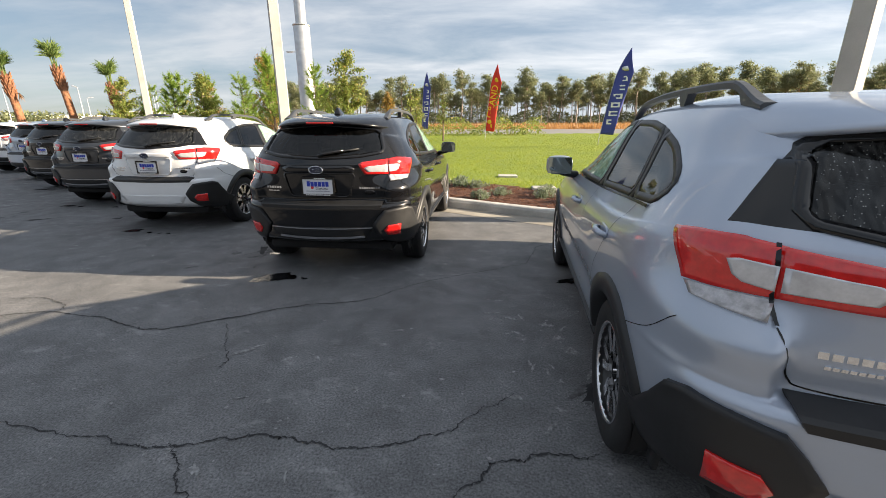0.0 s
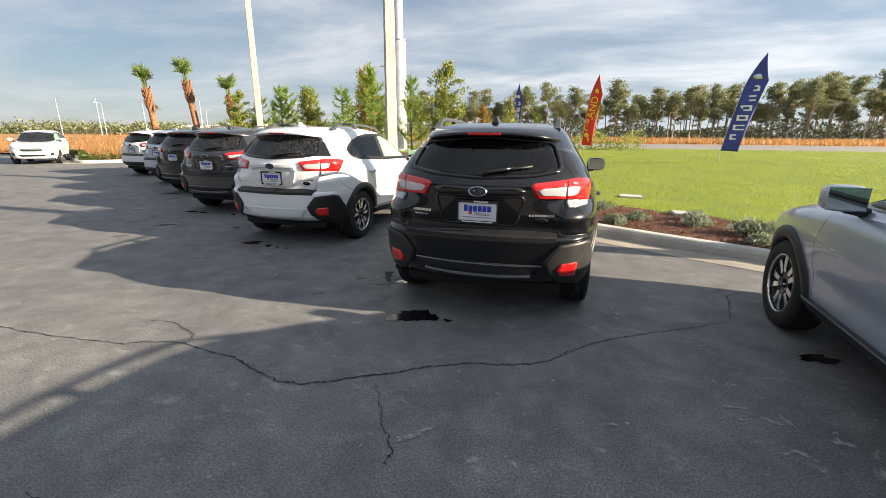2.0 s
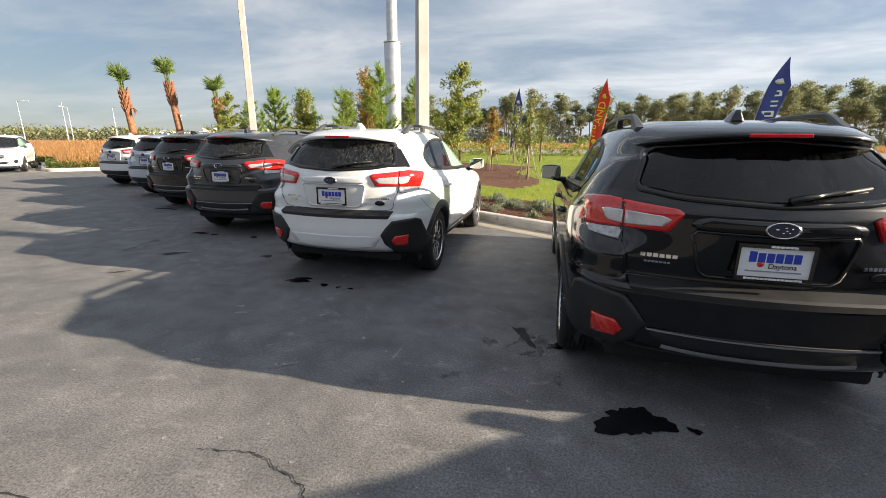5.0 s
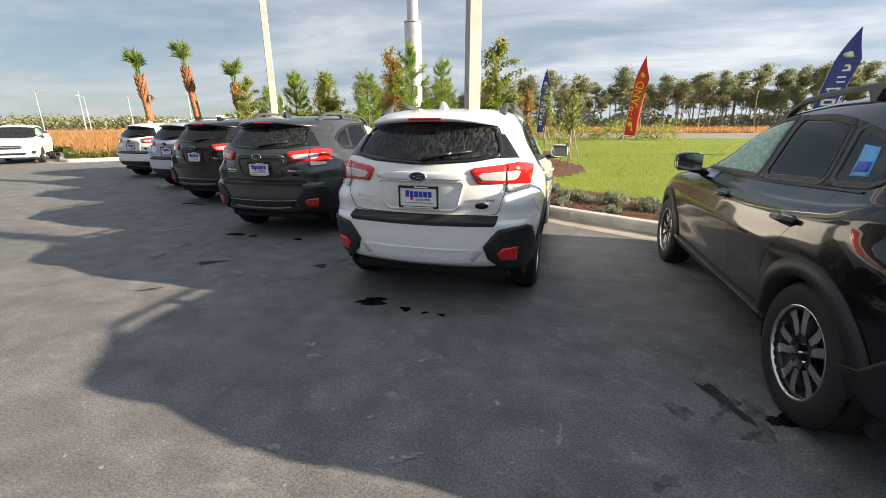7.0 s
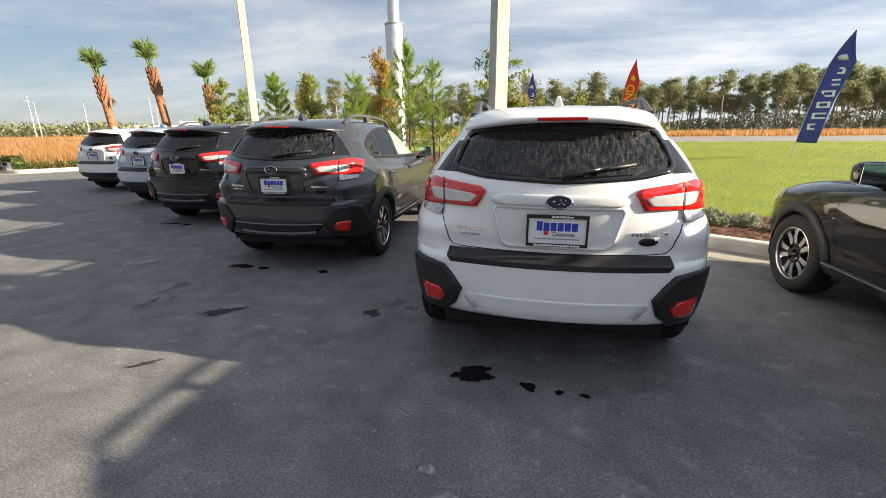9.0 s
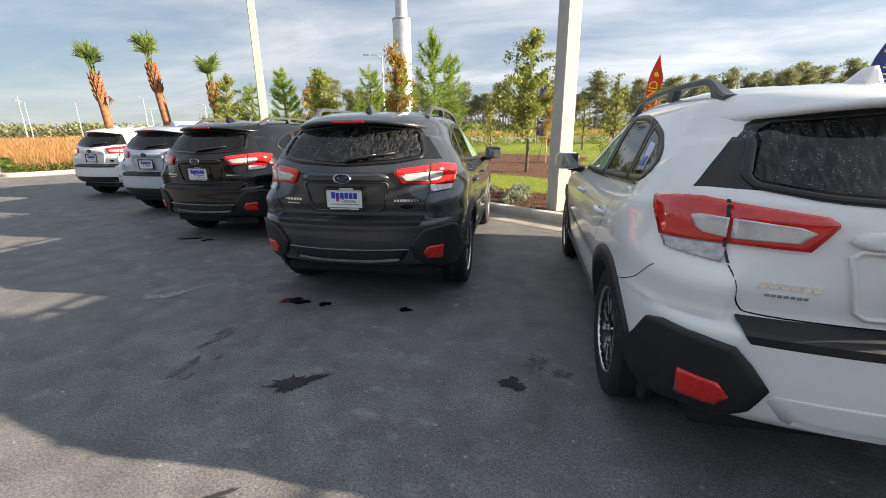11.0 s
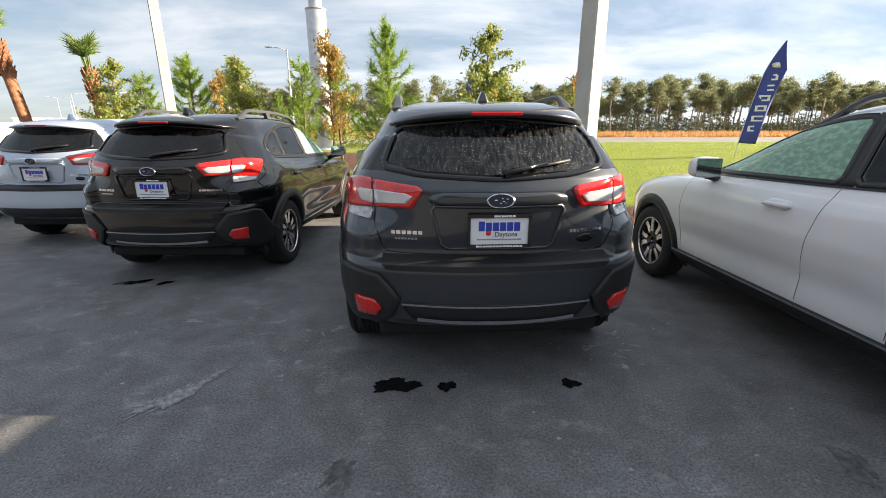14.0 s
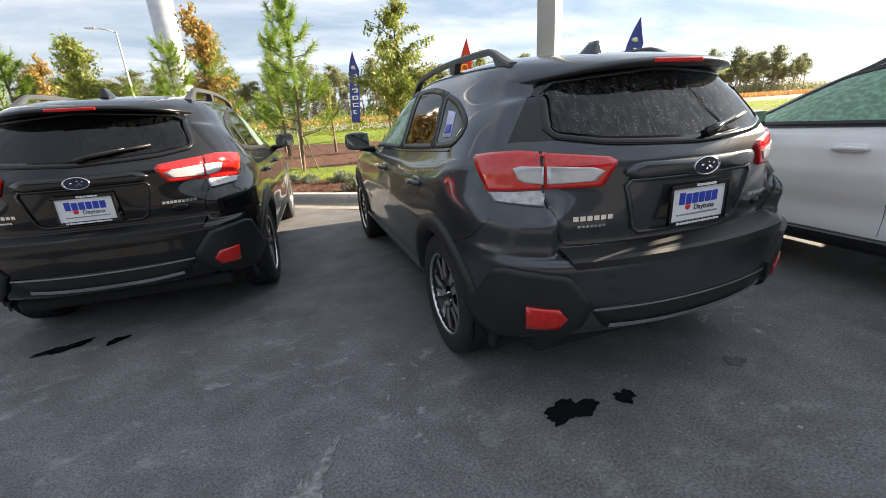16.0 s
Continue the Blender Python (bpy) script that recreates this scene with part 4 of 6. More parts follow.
        if s < 0 and raised:
            stk = part("window_sticker", patch("window_sticker", "side", [(0.86, 1.215), (0.99, 1.205), (1.07, 1.345), (0.95, 1.335)], STICKER, s, lift=0.004, sink=0.0, rings=2, rounding=0), car, "pale violet price sticker")
            part("sticker_band", patch("sticker_band", "side", [(0.885, 1.232), (0.985, 1.225), (1.012, 1.27), (0.915, 1.275)], PRINT_BLUE, s, lift=0.006, sink=0.0, rings=2, rounding=0), stk, "blue printed band")
        # roof rail
        if raised:
            us = np.linspace(0, 1, 49)
            verts, faces = [], []
            for u in us:
                y = 0.66 + 1.66 * u
                x = 0.525 + 0.025 * u
                base = skin_top(x, y)
                high = 0.070 * ease(u, 0.0, 0.16) * (1 - ease(u, 0.80, 1.0)) + 0.008
                foot = u < 0.085 or u > 0.90 or 0.40 < u < 0.45
                low = base - 0.012 if foot else base + high - 0.030 * min(1.0, high / 0.05)
                wide = 0.019 + 0.012 * (1 - ease(u, 0.02, 0.14))
                for dx, z in ((-wide, low), (-wide, base + high - 0.008), (-wide * 0.6, base + high), (wide * 0.6, base + high), (wide, base + high - 0.008), (wide, low)):
                    verts.append((s * (x + dx), y, z))
            for i in range(len(us) - 1):
                for k in range(6):
                    q = (k + 1) % 6
                    faces.append((i * 6 + k, i * 6 + q, (i + 1) * 6 + q, (i + 1) * 6 + k))
            faces += [tuple(range(6)), tuple(range(48 * 6, 49 * 6))]
            part("roof_rail", mesh_from("roof_rail", verts, faces, RAIL), car, "raised dark grey roof rail")
        # seats
        for y, h in ((2.02, 0.0), (1.05, -0.02)):
            st = part("seat", block("seat", (0.48, 0.14, 0.62), (s * 0.37, y - 0.20, 0.82 + h), SEAT, 0.05, 3), car, "dark cloth seat")
            part("headrest", block("headrest", (0.26, 0.09, 0.17), (s * 0.37, y - 0.26, 1.225 + h), SEAT, 0.035, 3), st)
            part("cushion", block("cushion", (0.50, 0.50, 0.14), (s * 0.37, y + 0.08, 0.56 + h), SEAT, 0.05, 3), st)
    part("floor_pan", block("floor_pan", (1.5, 3.2, 0.10), (0, 1.95, 0.42), INTERIOR, 0.02), car)
    part("underbody", block("underbody", (1.30, 3.9, 0.10), (0, 2.2, 0.29), INTERIOR, 0.03), car)
    part("dashboard", block("dashboard", (1.42, 0.42, 0.30), (0, 3.00, 0.88), INTERIOR, 0.08, 3), car)
    part("parcel_shelf", block("parcel_shelf", (1.2, 0.45, 0.05), (0, 0.42, 0.98), INTERIOR, 0.01), car)
    # grille
    gr = part("grille", patch("grille", "front", [(-0.36, 0.745), (0.36, 0.745), (0.42, 0.70), (0.34, 0.60), (-0.34, 0.60), (-0.42, 0.70)], CLAD, 1, lift=0.006), car, "black hexagonal grille")
    part("grille_bar", seam("grille_bar", "front", [(-0.40, 0.69), (0, 0.69), (0.40, 0.69)], CHROME, 1, 0.018, 0.012), gr, "chrome grille bar")
    part("lower_intake", patch("lower_intake", "front", [(-0.50, 0.46), (0.50, 0.46), (0.42, 0.37), (-0.42, 0.37)], CLAD, 1, lift=0.006), car)
    # roof fin
    fv = bmesh.new()
    bmesh.ops.create_cube(fv, size=1)
    bmesh.ops.subdivide_edges(fv, edges=fv.edges[:], cuts=3, use_grid_fill=True)
    for v in fv.verts:
        k = (v.co.z + 0.5)
        v.co = Vector((v.co.x * 0.07 * (1 - 0.75 * k), 0.80 - 0.045 * k + v.co.y * 0.17 * (1 - 0.68 * k), 1.565 + 0.075 * k))
    fin = part("roof_fin", finish(fv, "roof_fin", WHITE, True), car)
    own_paint(fin, WHITE)
    # wheels
    first = make_wheel(car)
    first.matrix_basis = pose(0.775, AXLE_REAR, HUB)
    for x, y, turn in ((0.775, AXLE_FRONT, 0), (-0.775, AXLE_REAR, 180), (-0.775, AXLE_FRONT, 180)):
        copy_part(first, car, pose(x, y, HUB, 0 if turn == 0 else 24, 0, turn))
    return car


def place_car(proto, x, y, heading, paint_mat, label, insert=None, wet=False, first=False, sticker=None):
    m = pose(x, y, 0, 0, 0, heading)
    car = proto if first else copy_thing(proto, m)
    if first:
        car.matrix_basis = m
    for o in list(car.children_recursive):
        base = o.name.split(".")[0]
        fresh = paint_mat if "painted" in o.keys() else None
        if base == "bumper_insert":
            fresh = insert or CLAD
        elif base in ("trim_strip", "skid_strip") and insert:
            fresh = insert
        elif base == "rear_window":
            fresh = WET_GLASS if wet else PRIVACY
        elif base == "window_sticker" and sticker:
            fresh = sticker
        if fresh:
            o.material_slots[0].link = "OBJECT"
            o.material_slots[0].material = fresh
    if not sticker:
        for o in list(car.children_recursive):
            if o.name.split(".")[0] in ("window_sticker", "sticker_band"):
                bpy.data.objects.remove(o)
    tagged(car, label, "car", "parked cars")
    return car


crossover = make_car(True)
hatch = make_car(False)
place_car(crossover, 5.71, -3.427, -1.2, BLACK, "glossy black crossover with roof rails on the lot", first=True, sticker=STICKER_BLUE)
place_car(crossover, 8.64, -6.32, -5.0, SILVER, "ice silver metallic crossover with black arch cladding", wet=True)
place_car(crossover, 2.654, -1.785, -2.1, WHITE, "pearl white crossover with black cladding, wet rear glass", insert=WHITE, wet=True, sticker=STICKER)
place_car(crossover, -0.007, -0.115, -0.7, GREY, "dark grey crossover, its rear glass beaded with water", wet=True, sticker=STICKER)
place_car(crossover, -2.76, 1.70, -4.5, BLACK, "black crossover parked on damp asphalt beside a grey one", sticker=STICKER)
place_car(hatch, -5.06, 3.28, -4.0, PALE_BLUE, "pale silver-blue hatchback without roof rails", first=True)
place_car(hatch, -8.2, 5.05, -4.0, WHITE, "white hatchback without cladding at the row's end")
place_car(hatch, -21.0, 10.7, -131.0, WHITE, "white car facing out, beside a concrete kerb end")
# ---------- ground, kerb and planting ----------
rng = np.random.default_rng(7)
KERB = [(-60.0, 14.6), (-40.0, 14.0), (-23.0, 13.2), (-19.6, 10.9), (-18.0, 9.75), (-16.9, 9.0), (-16.2, 9.3), (-15.4, 11.0), (-13.5, 12.8), (-10.5, 12.5), (-6.0, 9.55), (-1.4, 6.25), (2.1, 3.38), (5.0, 1.45), (7.8, -0.25), (10.5, -1.60), (16.0, -3.7), (30.0, -7.6), (60.0, -14.0)]
KX, KY = np.array([k[0] for k in KERB]), np.array([k[1] for k in KERB])
ROAD_Y = (34.0, 38.5)


def kerb_y(x):
    """The kerb's line, smoothed over about a metre."""
    x = np.asarray(x, float)
    w = 0.25 + 0.45 * ease(x, -14, -9)
    return sum(np.interp(x + d * w, KX, KY) for d in (-1.5, -0.75, 0, 0.75, 1.5)) / 5


def rise(x, y):
    """Height of the planted ground over the asphalt."""
    v = np.asarray(y, float) - kerb_y(x)
    return 0.125 + 0.42 * ease(v, 7, 26) + 0.38 * ease(np.asarray(y, float), 33.0, 39.5) + 0.02 * np.sin(np.asarray(x) * 0.9) * ease(v, 1, 4) * np.cos(np.asarray(y) * 0.7)


asphalt = new("ground", mesh_from("ground", [(-900, -500, 0), (900, -500, 0), (900, 1500, 0), (-900, 1500, 0)], [(0, 1, 2, 3)], ASPHALT))
tagged(asphalt, "dark grey asphalt car park with cracks and damp stains", "ground", kind="structure")


def zone(x, y):
    v = y - float(kerb_y(x))
    if y > ROAD_Y[0] - 0.6 * math.sin(x * 0.2) * 0.2 and y < ROAD_Y[1] and x > -30:
        return 3
    if y >= ROAD_Y[1] or x < -12.5 - 0.12 * v:
        return 2
    if v < 2.35 + 0.25 * math.sin(x * 1.7) + 0.15 * math.sin(x * 4.3):
        return 1
    if x < 4.4 + 0.5 * math.sin(y * 0.8) and 5.2 + 0.3 * math.sin(x * 1.3) < v < 15:
        return 1
    return 0


xs = np.concatenate([-np.geomspace(260, 20, 26), np.linspace(-19.5, 16, 150), np.geomspace(16.3, 300, 90)])
vs = np.concatenate([[0.17], np.linspace(0.35, 17, 66), np.geomspace(17.6, 70, 80), np.geomspace(80, 900, 14)])
gv, gf, gm = [], [], []
for x in xs:
    y0 = float(kerb_y(x))
    for v in vs:
        y = y0 + v
        gv.append((x, y, float(rise(x, y))))
n = len(vs)
for i in range(len(xs) - 1):
    for j in range(n - 1):
        gf.append((i * n + j, (i + 1) * n + j, (i + 1) * n + j + 1, i * n + j + 1))
        c = np.mean([gv[q] for q in gf[-1]], axis=0)
        gm.append(zone(c[0], c[1]))
plant = mesh_from("lawn", gv, gf, LAWN, True)
for mt in (MULCH, STRAW, ROAD):
    plant.materials.append(mt)
plant.polygons.foreach_set("material_index", gm)
tagged(new("lawn", plant), "sunlit lawn with mulch beds, road and dry field", "lawn", kind="structure")

# kerb: cast concrete lengths with open joints, and a flat gutter
kerb = new("kerb")
tagged(kerb, "pale grey cast concrete kerb with joints", "kerb", kind="structure")
line = [np.array((x, float(kerb_y(x)))) for x in np.arange(-22.4, 24, 0.1)]
runs, run, length = [], [line[0]], 0.0
for a, b in zip(line, line[1:]):
    length += float(np.linalg.norm(b - a))
    run.append(b)
    if length > 2.9:
        runs.append(run)
        run, length = [b], 0.0
SECTION = [(-0.02, 0.0), (-0.015, 0.10), (0.005, 0.138), (0.03, 0.15), (0.15, 0.152), (0.17, 0.14), (0.175, 0.0)]
for run in runs:
    verts, faces, k = [], [], len(SECTION)
    for i, p in enumerate(run):
        t = run[min(i + 1, len(run) - 1)] - run[max(i - 1, 0)]
        t = t / np.linalg.norm(t)
        nrm = np.array([-t[1], t[0]])
        gap = 0.006 * (1 if i == 0 else -1 if i == len(run) - 1 else 0)
        for d, z in SECTION:
            q = p + nrm * d + t * gap
            verts.append((q[0], q[1], z))
    for i in range(len(run) - 1):
        for j in range(k - 1):
            faces.append((i * k + j, (i + 1) * k + j, (i + 1) * k + j + 1, i * k + j + 1))
    faces += [tuple(range(k))[::-1], tuple(range((len(run) - 1) * k, len(run) * k))]
    part("kerb_stone", mesh_from("kerb_stone", verts, faces, CONCRETE), kerb)
verts, faces = [], []
for i, p in enumerate(line):
    t = line[min(i + 1, len(line) - 1)] - line[max(i - 1, 0)]
    nrm = np.array([-t[1], t[0]]) / np.linalg.norm(t)
    for d, z in ((-0.46, 0.0045), (-0.02, 0.006)):
        q = p + nrm * d
        verts.append((q[0], q[1], z))
for i in range(len(line) - 1):
    faces.append((2 * i, 2 * i + 1, 2 * i + 3, 2 * i + 2))
part("gutter", mesh_from("gutter", verts, faces, GUTTER), kerb, "buff concrete gutter")


# ---------- marks on the asphalt ----------
def crack(keys, width, z):
    """A ragged dark crack along keys."""
    pts = smooth_curve(keys, 26 * len(keys))
    rough = np.cumsum(rng.normal(0, 0.010, (len(pts), 2)), axis=0)
    rough -= np.linspace(0, 1, len(pts))[:, None] * rough[-1]
    pts = pts + rough * 0.6
    verts, faces = [], []
    for i, p in enumerate(pts):
        t = pts[min(i + 1, len(pts) - 1)] - pts[max(i - 1, 0)]
        nrm = np.array([-t[1], t[0]]) / max(1e-6, np.linalg.norm(t))
        w = 0.62 * width * (0.25 + 1.3 * rng.random()) * (0.4 + 0.6 * math.sin(math.pi * (i + 1) / (len(pts) + 1)))
        for s in (-1, 1):
            q = p + nrm * s * w
            verts.append((q[0], q[1], z))
    for i in range(len(pts) - 1):
        faces.append((2 * i, 2 * i + 1, 2 * i + 3, 2 * i + 2))
    ob = new("crack", mesh_from("crack", verts, faces, CRACK))
    return tagged(ob, "ragged dark crack in the asphalt", "crack", "asphalt cracks", "structure")


crack([(1.2, -4.42), (2.11, -4.5), (3.28, -4.49), (3.81, -4.34), (4.57, -4.53), (4.93, -4.57), (5.3, -4.43), (5.77, -4.17), (6.28, -3.98), (6.56, -3.59), (7.07, -3.19), (7.77, -2.78)], 0.010, 0.004)
crack([(7.77, -2.78), (7.85, -2.32), (7.99, -2.09), (8.48, -1.87)], 0.008, 0.0046)
crack([(4.2, -5.55), (4.84, -5.62), (5.45, -5.69), (5.75, -5.63), (6.13, -5.54), (6.3, -5.6), (6.59, -5.64), (6.9, -5.56), (7.11, -5.42), (7.44, -5.11)], 0.008, 0.0042)
crack([(7.02, -5.95), (7.25, -5.67), (7.46, -5.57), (7.8, -5.54)], 0.008, 0.0048)
crack([(5.75, -5.63), (5.9, -5.8), (6.1, -6.0)], 0.006, 0.005)
crack([(3.81, -4.34), (3.6, -4.15), (3.1, -4.1)], 0.006, 0.005)
crack([(5.3, -4.43), (5.55, -4.8), (5.62, -5.0)], 0.005, 0.0052)


def spot(name, x, y, rx, ry, turn, material, label, z=0.0036, lobes=0.22, rays=0):
    """An irregular flat stain."""
    n = 84
    ph = rng.random(5) * 6.28
    verts = [(x, y, z)]
    for k in range(n):
        a = 2 * math.pi * k / n
        r = 1 + lobes * (math.sin(2 * a + ph[0]) + 0.7 * math.sin(3 * a + ph[1]) + 0.5 * math.sin(5 * a + ph[2]) + 0.3 * math.sin(9 * a + ph[3]) + 0.25 * math.sin(17 * a + ph[4]))
        r = max(0.25, r)
        if rays and k % 2:
            r *= 1 + rays * rng.random()
        u, v = rx * r * math.cos(a), ry * r * math.sin(a)
        c, s = math.cos(turn), math.sin(turn)
        verts.append((x + u * c - v * s, y + u * s + v * c, z))
    ob = new(name, mesh_from(name, verts, [(0, k + 1, (k + 1) % n + 1) for k in range(n)], material))
    return tagged(ob, label, "stain", "stains on the asphalt", "structure")


WETL = "dark wet spot drying on the asphalt"
for x, y, rx, ry, tn in ((5.20, -3.41, 0.17, 0.13, 0.2), (5.50, -3.42, 0.03, 0.025, 0), (2.22, -1.72, 0.14, 0.07, 0.3), (2.55, -1.80, 0.05, 0.035, 0), (2.72, -1.83, 0.025, 0.02, 0), (2.86, -1.84, 0.025, 0.02, 0),
                         (-0.56, 0.0, 0.12, 0.07, 0.2), (-0.27, -0.03, 0.045, 0.05, 0.4), (0.444, -0.05, 0.055, 0.04, 0.5), (-3.17, 1.88, 0.13, 0.06, 0.3), (-2.86, 1.84, 0.06, 0.045, 0.2),
                         (8.12, -3.30, 0.12, 0.06, 0.4), (-5.6, 4.1, 0.16, 0.06, 0.3), (4.84, -2.62, 0.08, 0.05, 0.3)):
    spot("wet_spot", x, y, rx, ry, tn, WET, WETL)
for x, y, rx, ry, tn, ry2 in ((0.06, -1.15, 0.12, 0.05, 0.9, 0.7), (4.60, -2.5, 0.13, 0.05, 2.0, 0.0), (1.31, -0.97, 0.08, 0.05, 0.2, 0.0), (0.12, -1.95, 0.10, 0.02, 0.6, 0.1), (7.95, -5.0, 0.13, 0.06, 1.2, 0.3)):
    spot("oil_stain", x, y, rx, ry, tn, CRACK, "dark splashed stain on the asphalt", 0.0034, 0.3, ry2)
for x, y, rx, ry, tn in ((7.80, -4.45, 0.05, 0.02, 0.5), (7.86, -4.62, 0.045, 0.025, 0.9), (7.75, -4.25, 0.04, 0.02, 0.2), (7.95, -4.85, 0.06, 0.02, 1.0), (-1.75, 0.0, 0.05, 0.20, -0.5), (5.67, -4.77, 0.10, 0.015, 0.7), (3.73, -3.02, 0.07, 0.010, 1.3),
                         (-1.0, 0.75, 0.05, 0.03, 0.4), (-2.15, 0.95, 0.05, 0.03, 0.1), (0.72, 0.35, 0.05, 0.025, 0.6), (2.1, -2.5, 0.03, 0.025, 0), (2.2, -2.62, 0.03, 0.02, 0)):
    spot("scuff", x, y, rx, ry, tn, SCUFF, "pale chalky scuff on the asphalt", 0.0038, 0.35, 0.6)


g8 = np.random.default_rng(8)
for cx, cy, n, spread in ((7.72, -4.75, 16, 0.30), (7.45, -4.10, 9, 0.22), (3.05, -3.35, 8, 0.35), (0.95, 0.30, 11, 0.16), (-1.15, 0.35, 7, 0.30), (6.2, -5.05, 9, 0.45)):
    for _ in range(n):
        spot("scuff", cx + g8.normal(0, spread * 0.55), cy + g8.normal(0, spread), g8.uniform(0.010, 0.045), g8.uniform(0.005, 0.016), g8.uniform(0, 3.1), SCUFF, "pale chalky scuff on the asphalt", 0.0038 + 0.0001 * g8.random(), 0.35, 0.7)
for cx, cy, n, spread in ((4.55, -2.75, 10, 0.16), (1.45, -0.85, 4, 0.16), (7.95, -5.05, 8, 0.14), (-0.6, -0.9, 6, 0.2)):
    for _ in range(n):
        spot("tyre_smudge", cx + g8.normal(0, spread), cy + g8.normal(0, spread * 1.4), g8.uniform(0.03, 0.10), g8.uniform(0.015, 0.045), g8.uniform(0.8, 1.9), SMUDGE, "dull dark rubber smudge on the asphalt", 0.0030 + 0.0003 * g8.random(), 0.3, 0.3)

# ---------- poles ----------
def square_pole(x, y, base, top, height, turn, label):
    """A tapered square concrete lamp post with chamfered edges and a flush base collar."""
    z0 = float(rise(x, y)) - 0.02
    ob = new("lamp_post")
    ob.matrix_basis = pose(x, y, z0, 0, 0, turn)
    verts, faces = [], []
    for z, w in ((0, base), (height, top)):
        h, c = w / 2, w * 0.07
        for px, py in ((-h + c, -h), (h - c, -h), (h, -h + c), (h, h - c), (h - c, h), (-h + c, h), (-h, h - c), (-h, -h + c)):
            verts.append((px, py, z))
    for k in range(8):
        faces.append((k, (k + 1) % 8, 8 + (k + 1) % 8, 8 + k))
    faces.append(tuple(range(8, 16)))
    part("shaft", mesh_from("shaft", verts, faces, POLE), ob)
    part("hand_cover", block("hand_cover", (0.10, 0.006, 0.16), (0, -base / 2 + 0.002, 0.7), STEEL, 0.002), ob, "small steel cover plate")
    arm = part("lamp_arm", tube("lamp_arm", [(0, 0, height - 0.2), (0.5, 0, height - 0.1), (1.0, 0, height - 0.1)], 0.04, STEEL), ob)
    part("lamp_head", block("lamp_head", (0.6, 0.35, 0.10), (1.3, 0, height - 0.1), STEEL, 0.03), arm)
    return tagged(ob, label, "lamp post", "concrete lamp posts")


square_pole(2.04, 4.02, 0.275, 0.19, 11.5, 30, "square tapered concrete lamp post standing in the mulch bed")
square_pole(12.3, -0.55, 0.28, 0.19, 11.5, 30, "square tapered concrete lamp post behind the kerb")
square_pole(-7.5, 11.1, 0.275, 0.19, 11.5, 30, "slender square concrete lamp post beyond the parked cars")

sign = new("sign_pylon")
sign.matrix_basis = pose(-6.31, 26.5, float(rise(-6.31, 26.5)) - 0.05)
part("lower_tube", lathe("lower_tube", [(0.60, 0.0), (0.60, 8.25), (0.57, 8.33)], STEEL, 40, "z"), sign)
part("collar", lathe("collar", [(0.60, 8.25), (0.64, 8.25), (0.64, 8.33), (0.38, 8.38)], STEEL, 40, "z"), sign)
part("upper_tube", lathe("upper_tube", [(0.40, 8.3), (0.40, 22.0), (0.0, 22.0)], STEEL, 40, "z"), sign)
part("base_flange", lathe("base_flange", [(0.0, 0.12), (0.85, 0.12), (0.85, 0.0)], STEEL, 24, "z"), sign)
tagged(sign, "tall stepped galvanised steel sign pylon", "pylon")


